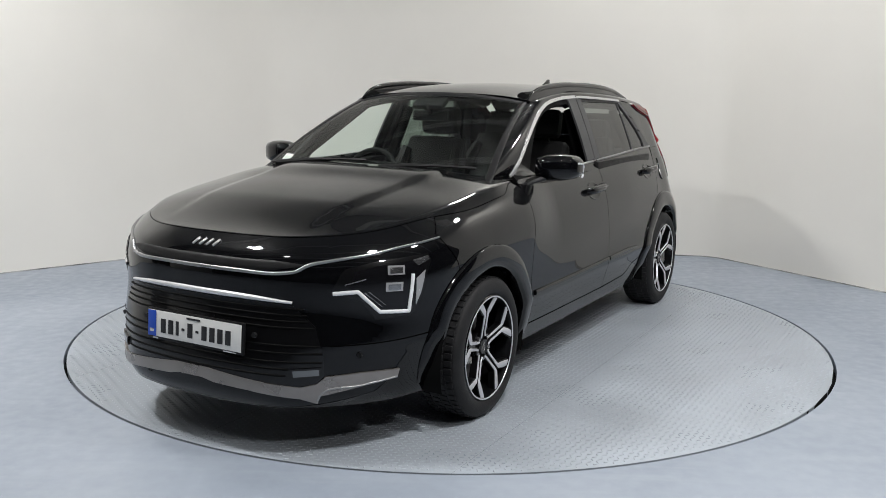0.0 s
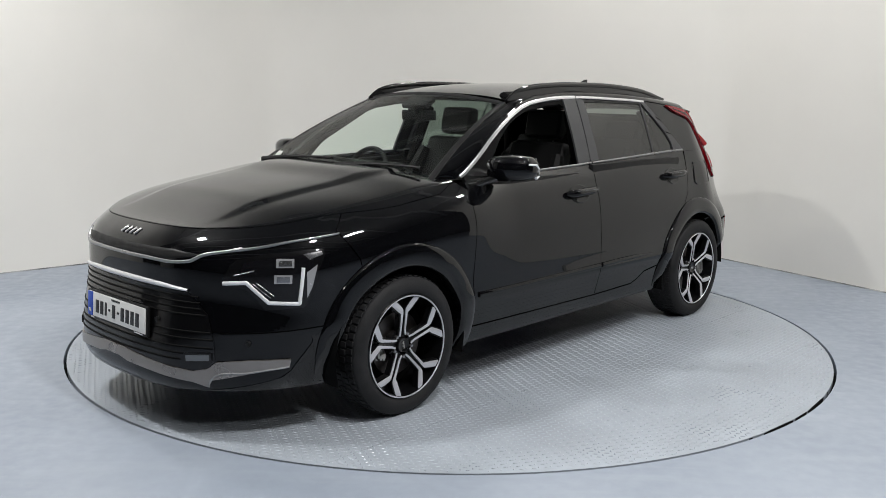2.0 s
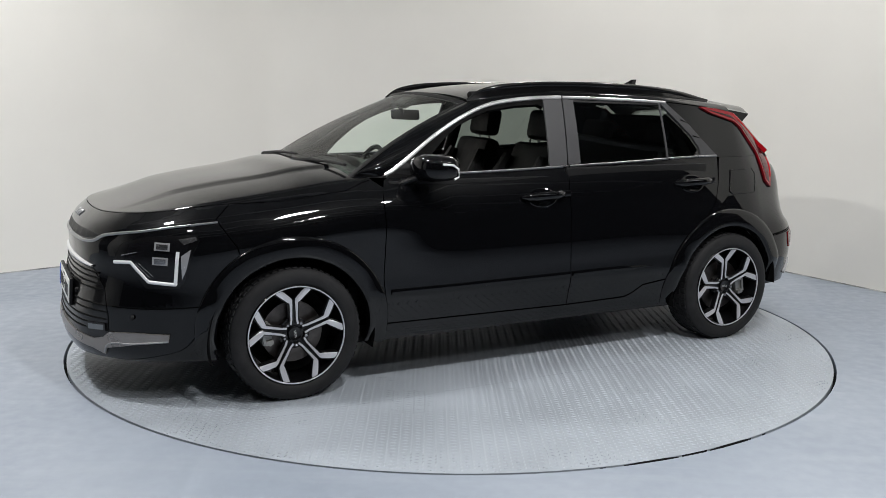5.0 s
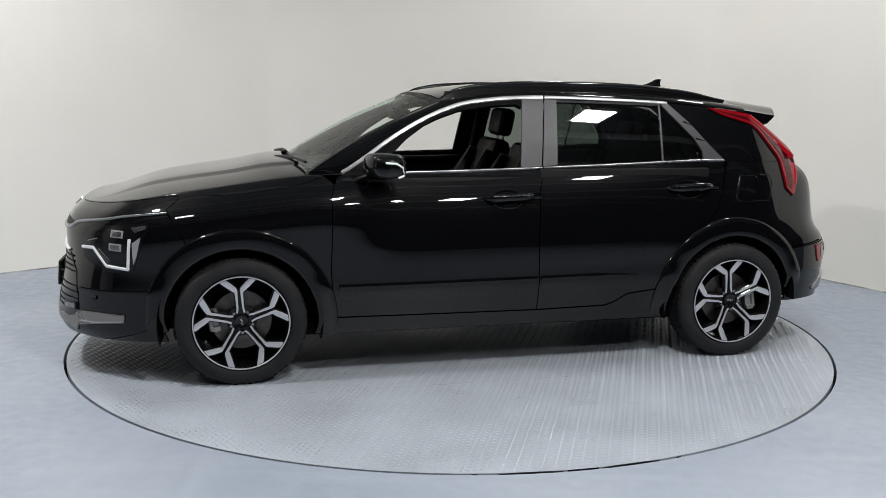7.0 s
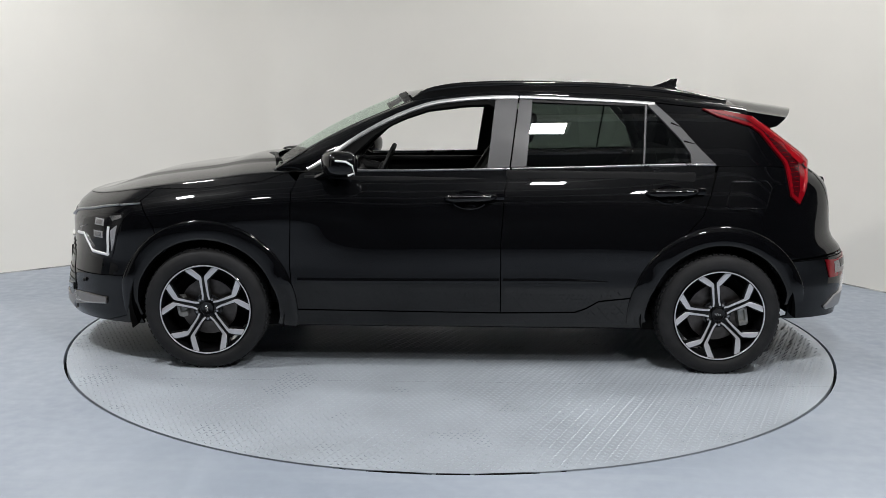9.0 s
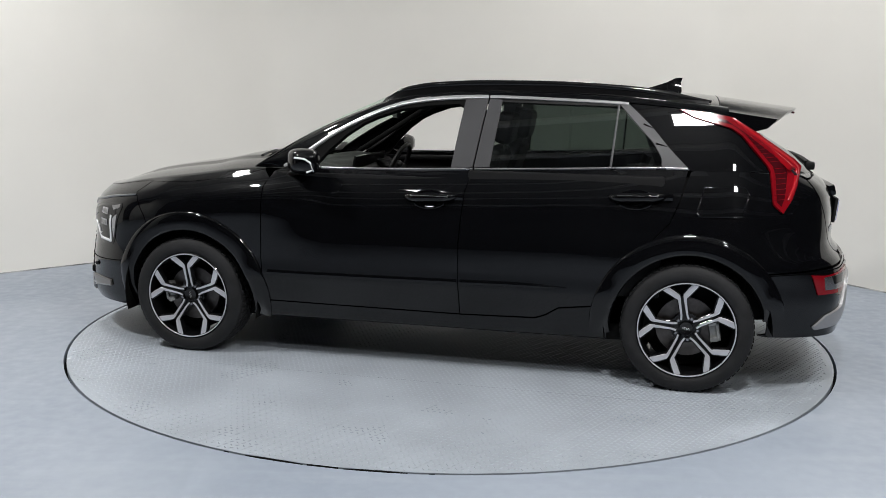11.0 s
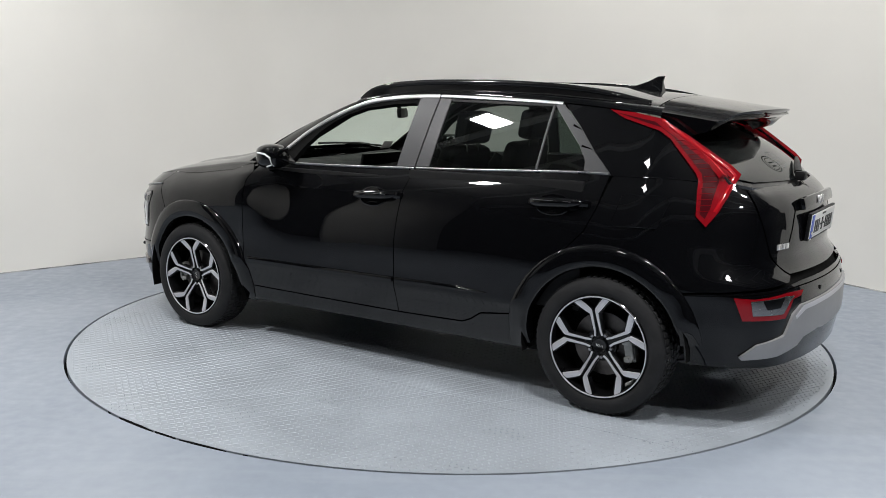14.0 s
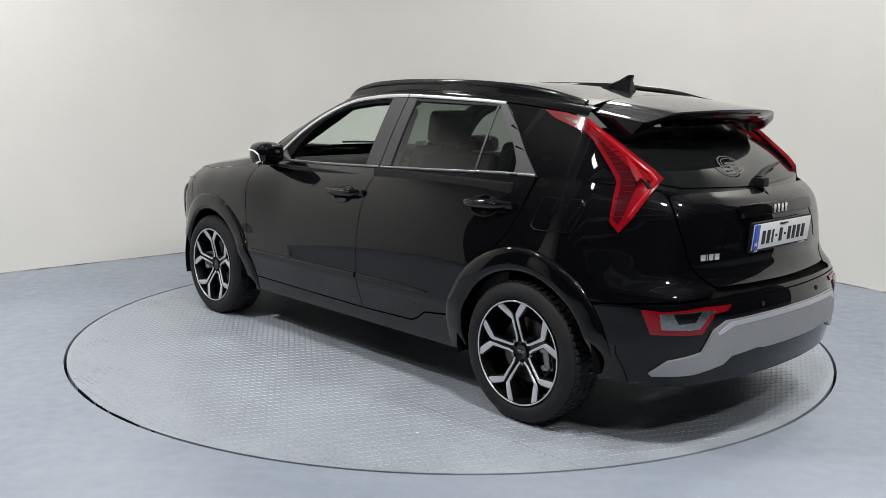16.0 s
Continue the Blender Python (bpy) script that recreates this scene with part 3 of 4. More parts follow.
    # handles
    for d, xm, z in ((door, -.036, .93), (rdoor, -1.09, .968)):
        y0 = float(side(xm, z)[1])
        sg = -1 if fl else 1
        pts = [(xm + .135 * t, sg * (y0 + .034 - .030 * abs(t) ** 4 + .002), z - .006 * t) for t in np.linspace(-1, 1, 19)]
        h = part("handle", tube(pts, [.010 + .011 * (1 - abs(t) ** 6) for t in np.linspace(-1, 1, 19)], 14, flat=1.1), PAINT, d, "gloss black pull handle")
        bowl = []
        for q, dp in ((1.08, .001), (1.0, .0035), (.9, .0015), (.6, .0010), (.05, .0008)):
            k = np.linspace(0, math.tau, 28, False)
            a, b = xm + .01 + .088 * q * np.cos(k), z - .012 + .047 * q * np.sin(k)
            bowl.append(side(a, b) * (1, sg, 1) + np.array([0, sg * dp, 0]))
        part("handle_recess", grid(bowl, True), PAINT, d)
        part("lock_cover", rbox((.052, .02, .034), (xm - .148, sg * (y0 + .006), z + .004), .008), PAINT, h)
        # the grip's highlight, put in as a thin strip of lighter metal
        band("handle_highlight", X([(xm + .10, z - .008), (xm - .10, z - .008)]), body, .003, STRIP, h, .0565, fl, n=12, sink=-.053)
    # fuel flap on the left
    if not fl:
        fp = [(-1.412, 1.022), (-1.60, 1.027), (-1.625, .995), (-1.588, .887), (-1.40, .882), (-1.377, .90)]
        flap = skin("fuel_flap", fp, side, PAINT, quarter, (.05, .03), .004, .006, 0, fl)
        # raised paint bead added round the flap so its edge catches a highlight
        band("flap_glint_bead", fp + [fp[0]], side, .005, PAINT, flap, .0065, fl, smooth_path=False, n=50)
    # ---- glass house ----
    top = [(x, float(DLO(x))) for x in np.linspace(.845, -.172, 26)]
    frame_ = top + [(-.160, 1.395), (-.13, 1.411), (0.0, 1.404), (.193, 1.378), (.31, 1.338), (.39, 1.301), (.485, 1.236), (.58, 1.148), (.66, 1.054)]
    skin("window_frame", frame_, side, DARK, door, (.05, .04), -.006, .03, 0, fl)
    skin("pillar_trim", [(-.165, 1.436), (-.120, 1.075), (-.238, 1.082), (-.288, 1.437)], side, GRAPHITE, door, (.05, .04), .003, .012, .001, fl, "satin graphite door pillar trim")
    skin("pillar_trim", [(-.294, 1.437), (-.244, 1.082), (-.328, 1.086), (-.365, 1.434)], side, GRAPHITE, rdoor, (.05, .04), .003, .012, .001, fl, "satin graphite door pillar trim")
    skin("window_frame", [(-.355, 1.434), (-.97, 1.418), (-.985, 1.408), (-.96, 1.408), (-.372, 1.422)], side, PLASTIC, rdoor, (.06, .04), .001, .02, 0, fl)
    skin("window_pane", [(-.345, 1.43), (-.968, 1.414), (-.945, 1.098), (-.322, 1.084)], side, TINT, rdoor, (.06, .05), -.004, 0, 0, fl, "dark privacy glass").visible_shadow = False
    skin("quarter_pane", [(-.978, 1.412), (-1.149, 1.231), (-1.193, 1.16), (-1.196, 1.103), (-.952, 1.098)], side, TINT, rdoor, (.06, .05), -.004, 0, 0, fl, "small dark quarter glass").visible_shadow = False
    band("window_divider", [(-.972, 1.415), (-.948, 1.10)], side, .012, GRAPHITE, rdoor, .002, fl, n=14)
    ct = skin("corner_trim", [(-1.025, 1.418), (-1.14, 1.313), (-1.237, 1.202), (-1.334, 1.104), (-1.2, 1.106), (-1.197, 1.16), (-1.153, 1.231), (-.982, 1.412)], side, GRAPHITE, rdoor, (.04, .03), .004, .014, 0, fl, "satin graphite corner trim with two notches")
    for a, b in (((-1.10, 1.322), (-1.15, 1.302)), ((-1.165, 1.228), (-1.222, 1.214))):
        band("notch", [a, b], side, (.012, .004), SEAM, ct, .0055, fl, n=8)
    band("upper_chrome", [(x, max(float(DLO(x)) + .002, float(ztop(x)) + .008)) for x in np.linspace(.835, -.288, 40)], flank, .022, CHROME, door, .007, fl, "bright chrome window line", n=90)
    band("upper_chrome", [(x, float(DLO(x)) + .002) for x in np.linspace(-.296, -1.02, 24)], side, .018, CHROME, rdoor, .007, fl, "bright chrome window line", n=40)
    band("belt_chrome", [(x, float(ztop(x)) + .004) for x in np.linspace(.60, -.24, 14)], side, .013, STRIP, door, .009, fl, "satin chrome belt strip", n=40)
    band("belt_chrome", [(x, float(ztop(x)) + .004) for x in np.linspace(-.25, -1.325, 14)], side, .013, STRIP, rdoor, .009, fl, "satin chrome belt strip", n=40)
    skin("sail_panel", [(.845, 1.048), (.72, 1.118), (.60, 1.052)], side, GLOSS, door, (.05, .05), .001, .012, 0, fl)
    # A pillar and roof side
    rows = []
    for k in range(56):
        if k < 24:
            t = k / 23
            a = .975 - .70 * t
            A = flank(a, max(float(DLO(a)) + .010, float(ztop(a)) + .002))
            B = windscreen(.985, t)
        else:
            t = (k - 24) / 31
            a, b = .255 - 1.77 * t, .272 - 1.78 * t
            A, B = side(a, float(DLO(a)) + .009), roof(b, .567 - .01 * t)
        rows.append([A * (1 - w) + B * w + np.array([0, .6, .75]) * .014 * 4 * w * (1 - w) for w in np.linspace(0, 1, 8)])
    m = (1, -1, 1) if fl else (1, 1, 1)
    part("roof_side", grid([[p * m for p in r] for r in rows]), PAINT, car, angle=70)
    # inner pillars, seen through the glass
    g = -1 if fl else 1
    part("inner_pillar", tube([(-.23, g * .70, 1.0), (-.28, g * .575, 1.37)], .035, 8), HEADLINER, car)
    part("inner_pillar", tube([(.90, g * .645, 1.03), (.28, g * .50, 1.40)], .018, 8), HEADLINER, car)
    part("inner_pillar", tube([(-1.24, g * .66, 1.02), (-1.10, g * .56, 1.36)], .03, 8), HEADLINER, car)
    part("inner_rail", tube([(.24, g * .50, 1.435), (-.3, g * .545, 1.455), (-.9, g * .545, 1.44), (-1.35, g * .54, 1.40)], .04, 8), HEADLINER, car)
    part("door_card", rbox((1.1, .04, .62), (.30, g * .78, .72), .015), PLASTIC, door)
    part("door_card", rbox((1.0, .04, .62), (-.72, g * .78, .76), .015), PLASTIC, rdoor)
    part("sill_top", rbox((1.0, .06, .03), (.33, g * .735, 1.02), .012, (0, .7, 0)), PLASTIC, door)
    # roof rail with feet
    rx = np.linspace(.285, -1.43, 44)
    rz = spline([-1.44, -1.3, -1.15, -.83, -.5, -.1, .1, .236, .30], [1.448, 1.470, 1.495, 1.523, 1.532, 1.526, 1.508, 1.474, 1.428])(rx) - .012
    pts = [(x, g * (.556 - .02 * ease(-x, .8, 1.42)), z) for x, z in zip(rx, rz)]
    rail = part("roof_rail", tube(pts, [.006 + .007 * float(ease(min(k, 43 - k), 0, 5)) for k in range(44)], 12, flat=1.25), GLOSS, car, "raised gloss black roof rail")
    for xf0, xf1 in ((.28, -1.42),):
        rr = []
        for x in np.linspace(xf0, xf1, 40):
            zr, zt = float(roof(x, .553)[2]) - .006, float(np.interp(-x, -rx, rz))
            yy = .556 - .02 * float(ease(-x, .8, 1.42))
            rr.append([(x, g * (yy + .014), zr), (x, g * (yy + .006), zt), (x, g * (yy - .006), zt), (x, g * (yy - .014), zr)])
        part("rail_base", grid(rr, True, True), GLOSS, rail)
    # door mirror
    mh = bmesh.new()
    rings = []
    for t, wx, wz in ((0, .03, .025), (.08, .07, .055), (.3, .088, .066), (.6, .092, .068), (.85, .078, .058), (.97, .05, .04), (1, .02, .018)):
        y = .80 + .215 * t
        xc, zc = .675 - .06 * t, 1.098 + .004 * t
        rings.append([(xc + wx * math.copysign(abs(math.cos(a)) ** .7, math.cos(a)), g * y, zc + wz * math.copysign(abs(math.sin(a)) ** .6, math.sin(a))) for a in np.linspace(0, math.tau, 24, False)])
    grid(rings, True, True, mh)
    mirror = part("door_mirror", mh, PAINT, car, "gloss black door mirror with clear indicator", angle=60)
    part("mirror_foot", tube([(.80, g * .755, 1.0), (.74, g * .80, 1.03), (.70, g * .85, 1.05)], [.035, .03, .035], 10, flat=.6), GLOSS, mirror)
    part("mirror_glass", rbox((.004, .17, .10), (.583, g * .905, 1.10), .0015, (0, 0, g * 15)), MIRROR, mirror)
    ind = [(.655, g * 1.017, 1.125), (.60, g * 1.018, 1.12), (.568, g * 1.01, 1.10), (.560, g * 1.005, 1.062), (.59, g * 1.012, 1.05)]
    part("indicator", tube(ind, .0055, 8), DRL, mirror, "clear indicator strip")
    # ---- headlamp ----
    lampo = [(.600, .678), (.645, .758), (.665, .776), (.781, .80), (.986, .817), (1.036, .818), (1.046, .795), (1.012, .726), (.967, .601), (.948, .575), (.786, .568), (.729, .642), (.705, .656)]
    hl = flank_part("headlight", lampo, GLOSS, fl, step=(.04, .03), lift=.003, thick=.012, gap=0, label="dark headlight with white angular light strip")
    flank_part("lamp_chamber", [(.68, .69), (.70, .765), (.80, .785), (1.0, .80), (.985, .72), (.95, .60), (.80, .59), (.74, .66)], LAMPDARK, fl, hl, step=(.04, .03), lift=.0045, thick=0, gap=0)
    band("light_strip", [(.612, .680), (.712, .686), (.802, .600), (.930, .592), (.948, .745)], body, .019, DRL, hl, .009, fl, "white angular daylight strip", smooth_path=False)
    flank_part("side_marker", [(.962, .725), (1.008, .755), (.985, .665), (.962, .615)], MARKER, fl, hl, step=(.03, .03), lift=.007, thick=.004, gap=0)
    flank_part("top_marker", [(.95, .798), (1.03, .81), (1.035, .795), (.975, .775)], LAMPGREY, fl, hl, step=(.03, .03), lift=.007, thick=.004, gap=0)
    for z in (.763, .698):
        px = .875 if z > .72 else .865
        flank_part("projector", [(px - .038, z + .02), (px + .036, z + .018), (px + .034, z - .018), (px - .04, z - .016)], MARKER, fl, hl, step=(.03, .03), lift=.008, thick=.006, gap=0)
        flank_part("projector_lens", [(px - .028, z + .012), (px + .026, z + .011), (px + .025, z - .011), (px - .029, z - .010)], LAMPGREY, fl, hl, step=(.03, .03), lift=.0095, thick=.003, gap=0)
    for k in range(3):
        band("reflector_bar", [(.722 + .016 * k, .678 + .004 * k), (.80 + .012 * k, .612 + .008 * k)], body, .005, LAMPGREY, hl, .007, fl, n=6)
    band("reflector_bar", [(.66, .715), (.745, .735)], body, .006, LAMPGREY, hl, .007, fl, n=8)
    # ---- tail lamp ----
    tl = [(-1.273, 1.396), (-1.40, 1.384), (-1.53, 1.360), (-1.64, 1.292), (-1.835, 1.160), (-1.872, 1.125), (-1.85, 1.03), (-1.825, .965), (-1.785, .902), (-1.738, .945), (-1.720, 1.1), (-1.705, 1.127), (-1.576, 1.274), (-1.527, 1.307), (-1.35, 1.358)]
    lamp = skin("tail_light", tl, side, RED, car, (.03, .03), .012, .02, 0, fl, "red boomerang tail light")
    skin("inner_lens", [(-1.31, 1.382), (-1.50, 1.345), (-1.60, 1.277), (-1.785, 1.135), (-1.80, 1.09), (-1.79, .98), (-1.775, .935), (-1.752, .955), (-1.742, 1.08), (-1.728, 1.125), (-1.59, 1.28), (-1.53, 1.322), (-1.36, 1.368)], side, REDDARK, lamp, (.03, .03), .0135, .002, 0, fl)
    band("light_bar", [(-1.53, 1.353), (-1.62, 1.288), (-1.82, 1.150), (-1.852, 1.115), (-1.835, 1.03), (-1.81, .965)], side, .020, REDBRIGHT, lamp, .016, fl, smooth_path=False)
    for k in range(14):
        t = k / 13
        if t < .5:
            x0, z0 = -1.60 - .24 * t, 1.265 - .26 * t
            band("rib", [(x0, z0), (x0 - .05, z0 + .004)], side, .005, RED, lamp, .0155, fl, n=4)
        else:
            z0 = 1.125 - .32 * (t - .5)
            band("rib", [(-1.738, z0), (-1.79, z0 + .004)], side, .005, RED, lamp, .0155, fl, n=4)
    band("rear_edge", [(g * .60, 1.305), (g * .637, 1.215), (g * .672, 1.126)], hatch, (.010, .013, .016), REDBRIGHT, lamp, .006, False, n=24, sink=.02)
    # ---- rear bumper lamp ----
    rl = flank_part("rear_bumper_lamp", [(4.80, .613), (4.892, .607), (5.072, .623), (5.215, .620), (5.19, .597), (5.12, .591), (5.058, .513), (4.842, .513)], RED, fl, step=(.04, .03), lift=.006, thick=.012, gap=0, label="red rear bumper light with clear insert")
    flank_part("clear_insert", [(4.875, .598), (5.06, .61), (5.13, .604), (5.09, .585), (5.04, .535), (4.885, .535)], LAMPGREY, fl, rl, step=(.04, .03), lift=.008, thick=.003, gap=0)
    flank_part("dark_insert", [(4.93, .60), (5.05, .606), (5.02, .565), (4.95, .56)], GLOSS, fl, rl, step=(.04, .03), lift=.0095, thick=.003, gap=0)


LAMPDARK = mat("lamp_chamber", (.005, .005, .006), .18, coat=.25, spec=.2, rvary=.05, vscale=30)
for fl in (False, True):
    build_side(fl)

FOG = mat("fog_lens_grey", (.10, .11, .12), .12, coat=1, rvary=.05, vscale=30)
# ---- nose ----
half = [(0, .64), (.40, .634), (.455, .63), (.545, .545), (.575, .43), (.578, .352), (.55, .322), (.49, .305), (.376, .312), (.16, .33), (0, .336)]
grille = skin("grille", half + [(-a, b) for a, b in half[-2:0:-1]], nose, GLOSS, front_bumper, (.04, .03), .003, .006, 0)
for z, w in ((.615, .50), (.59, .51), (.565, .52), (.54, .54), (.47, .56), (.44, .57), (.405, .57), (.378, .44), (.352, .43)):
    band("grille_slat", [(-w, z), (-.3, z + .003), (0, z + .004), (.3, z + .003), (w, z)], nose, .010, SLAT, grille, .006, n=40)
band("upper_recess", [(-.50, .79), (-.2, .785), (0, .785), (.2, .785), (.50, .79)], nose, .045, PLASTIC, front_bumper, .002, n=50, taper=True)
strip = [(.0, .757), (.2, .757), (.425, .760), (.46, .765), (.514, .790), (.6, .806), (.762, .826), (.89, .846), (1.038, .862), (1.13, .871)]
band("chrome_strip", [(-a, b) for a, b in strip[:0:-1]] + strip, nose, (.006, .010, .014, .016, .016, .014, .010, .006), STRIP, front_bumper, .009, label="satin chrome strip over the grille", n=120)
bar = [(0, .656), (.2, .655), (.35, .650), (.452, .642)]
band("chrome_bar", [(-a, b) for a, b in bar[:0:-1]] + bar, nose, (.010, .02, .024, .024, .024, .02, .010), SILVERBAR, front_bumper, .012, label="silver bar over the lower grille", n=70)
sk = [(0, .348), (.08, .348), (.162, .340), (.376, .318), (.486, .306), (.548, .319), (.583, .348), (.724, .357), (.89, .354), (.882, .318), (.724, .300), (.556, .268), (.55, .238), (.486, .260), (.281, .284), (.12, .294), (.06, .305), (0, .305)]
skid = skin("skid_plate", sk + [(-a, b) for a, b in sk[-2:0:-1]], nose, BRONZE, front_bumper, (.03, .02), .010, .03, 0, label="dark silver front skid trim")
band("skid_edge", [(.55, .252), (.56, .272), (.72, .303), (.88, .321)], nose, .010, SATIN, skid, .013, n=20)
band("skid_edge", [(-.55, .252), (-.56, .272), (-.72, .303), (-.88, .321)], nose, .010, SATIN, skid, .013, n=20)
for g in (1, -1):
    f = skin("fog_light", [(g * a, b) for a, b in ((.448, .380), (.567, .387), (.567, .350), (.452, .342))], nose, GLOSS, front_bumper, (.03, .02), .012, .02, 0, label="clear rectangular fog light")
    skin("fog_lens", [(g * a, b) for a, b in ((.458, .374), (.558, .380), (.558, .356), (.461, .349))], nose, FOG, f, (.03, .02), .014, .004, 0)
    for a, z in ((.30, .505), (.72, .43)):
        bm = tube([tuple(nose(g * a, z)), tuple(nose(g * a, z) + (nose(g * a, z) - nose(g * a, z) * (.98, .99, 1)) * .3)], .011, 12)
        part("parking_sensor", bm, PLASTIC, front_bumper)
    # lower lip line in front of the wheel
    band("bumper_crease", [(g * .60, .47), (g * .80, .475), (g * 1.06, .49)], nose, .006, SEAM, front_bumper, .0015, n=20)
part("radar_cover", rbox((.02, .15, .09), (2.30, .02, .375), .006, (0, 0, 0)), GLOSS, front_bumper)


def number_plate(parent, x, z, tilt, face, w=.52):
    """A plate with a blue band and dark bars for its characters; face 1 looks ahead, -1 back."""
    m = pose(x, 0, z, 0, tilt, 0 if face > 0 else 180)

    def add(name, size, at, material, par, bevel=.002):
        bm = rbox(size, at, bevel)
        bm.transform(m)
        return part(name, bm, material, par)
    holder = add("number_plate", (.016, w + .02, .132), (0, 0, 0), PLASTIC, parent, .005)
    pl = add("plate_face", (.004, w, .112), (.0095, 0, .002), WHITE, holder, .001)
    add("blue_band", (.003, .045, .110), (.0125, -w / 2 + .0235, .002), BLUE, pl, .001)
    add("band_mark", (.002, .022, .014), (.0145, -w / 2 + .0235, -.028), SILVER, pl, .0005)
    widths = [.028, .028, .016, .02, .028, .02, .028, .028, .028, .028]
    y = -w / 2 + .075
    for k, cw in enumerate(widths):
        hgt = .010 if k in (3, 5) else .060
        add("character_bar", (.002, cw - (.004 if k in (3, 5) else 0), hgt), (.0125, y + cw / 2, -.004), INK, pl, .0006)
        y += cw + .0155
    add("top_line", (.002, .075, .008), (.0125, .0, .046), INK, pl, .0004)
    add("holder_mark", (.002, .03, .008), (.0085, -w / 2 + .04, -.0605), SILVER, holder, .0004)
    add("holder_mark", (.002, .07, .005), (.0085, w / 2 - .06, -.0605), SILVER, holder, .0004)


number_plate(front_bumper, 2.300, .487, -4, 1)


def emblem(parent, place, size, m):
    """A badge of four plain slanted bars."""
    w, h = size
    for pts in (((-.47, -.5), (-.33, .5)), ((-.20, -.5), (-.06, .5)), ((.07, -.5), (.21, .5)), ((.34, -.5), (.48, .5))):
        (a0, b0), (a1, b1) = pts
        d = Vector((a1 * w - a0 * w, b1 * h - b0 * h))
        n = Vector((-d.y, d.x)).normalized() * h * .17
        rings = []
        for u, v in ((a0 * w, b0 * h), (a1 * w, b1 * h)):
            rings.append([(e, u + n.x * q, v + n.y * q) for e, q in ((0, -1), (.005, -.8), (.005, .8), (0, 1))])
        bm = grid(rings, True, True)
        bm.transform(m)
        part("badge_stroke", bm, SILVER, parent)


p = nose(0.0, .848)
emblem(front_bumper, p, (.138, .036), Matrix.Translation(tuple(p + np.array([.001, 0, 0]))) @ pose(0, 0, 0, 0, -48, 0))

# ---- tail ----
T = LEN
half = [(-(T - s), z) for s, z in [(T, .664), (5.25, .662), (4.95, .642), (4.72, .627), (sx(-1.68), .610)] + arc(S2, .315, RA, 48, -3, 10) + [(4.56, .298), (4.70, .322), (4.84, .328), (5.03, .338), (5.18, .366), (5.23, .398), (5.38, .412), (5.43, .405), (T, .405)]]
rear_bumper = skin("rear_bumper", half + [(-a, b) for a, b in half[-2:0:-1]], tail, PAINT, car, (.04, .03))
half = [(-(T - s), z) for s, z in [(T, 1.068), (5.35, 1.068), (5.15, 1.068), (4.94, 1.062), (4.975, .95), (5.043, .776), (5.14, .705), (5.17, .688), (T, .684)]]
tailgate = skin("tailgate", half + [(-a, b) for a, b in half[-2:0:-1]], tail, PAINT, car, (.04, .025), label="glossy black tailgate with plate recess")
half = [(-(T - s), z) for s, z in [(T, .566), (5.377, .563), (5.185, .559), (5.114, .525), (5.059, .437), (4.917, .404), (4.846, .345), (4.86, .334), (5.03, .345), (5.177, .373), (5.222, .405), (5.38, .419), (5.43, .412), (T, .412)]]
rskid = skin("rear_skid_plate", half + [(-a, b) for a, b in half[-2:0:-1]], tail, SATIN, rear_bumper, (.03, .02), .012, .03, 0, label="satin silver rear skid trim")
half = [(-(T - s), z) for s, z in [(T, .562), (5.38, .559), (5.20, .553), (5.13, .515), (5.14, .50), (5.22, .533), (5.38, .538), (T, .541)]]
skin("skid_highlight", half + [(-a, b) for a, b in half[-2:0:-1]], tail, ALLOY, rskid, (.03, .02), .0135, .002, 0)
band("bumper_crease", [(-1.15, .605), (-.9, .622), (-.5, .638), (0, .64), (.5, .638), (.9, .622), (1.15, .605)], tail, .006, SEAM, rear_bumper, .0015, n=60)
for a in (-.55, -.25, .25, .55):
    q = tail(a, .60)
    part("parking_sensor", tube([tuple(q), tuple(q + np.array([-.004, 0, 0]))], .011, 12), PLASTIC, rear_bumper)
# rear window with painted border
hb = [(-.655, 1.10), (-.5, 1.07), (0, 1.055), (.5, 1.07), (.655, 1.10), (.65, 1.15), (.58, 1.335), (-.58, 1.335), (-.65, 1.15)]
skin("window_border", hb, hatch, GLOSS, tailgate, (.06, .04), -.012, .02, 0)
skin("rear_window", [(-.64, 1.12), (-.5, 1.092), (0, 1.078), (.5, 1.092), (.64, 1.12), (.585, 1.265), (-.585, 1.265)], hatch, mat("dark_rear_glass", (.006, .007, .007), .04, spec=.32), tailgate, (.06, .04), -.006, .006, 0, label="dark tinted rear window")
wp = part("rear_wiper", tube([tuple(hatch(y, z) + np.array([-.016, 0, .006])) for y, z in ((.0, 1.10), (-.10, 1.125), (-.22, 1.14), (-.36, 1.150))], [.022, .018, .013, .008], 8, flat=.6), PLASTIC, tailgate, "black rear wiper")
part("wiper_boss", rbox((.05, .06, .045), tuple(hatch(0, 1.09) + np.array([-.02, 0, 0])), .012), PLASTIC, wp)
# pale oval sticker inside the glass: a ring, a thin inner ring and two bars
for q0, q1 in ((1.0, .90), (.74, .68)):
    rings = [[tuple(hatch(.10 + .082 * q * math.cos(a), 1.165 + .036 * q * math.sin(a)) + np.array([-.0085, 0, .002])) for a in np.linspace(0, math.tau, 40, False)] for q in (q0, q1)]
    part("sticker_ring", grid(rings, True), FROST, tailgate, "faint pale oval window sticker")
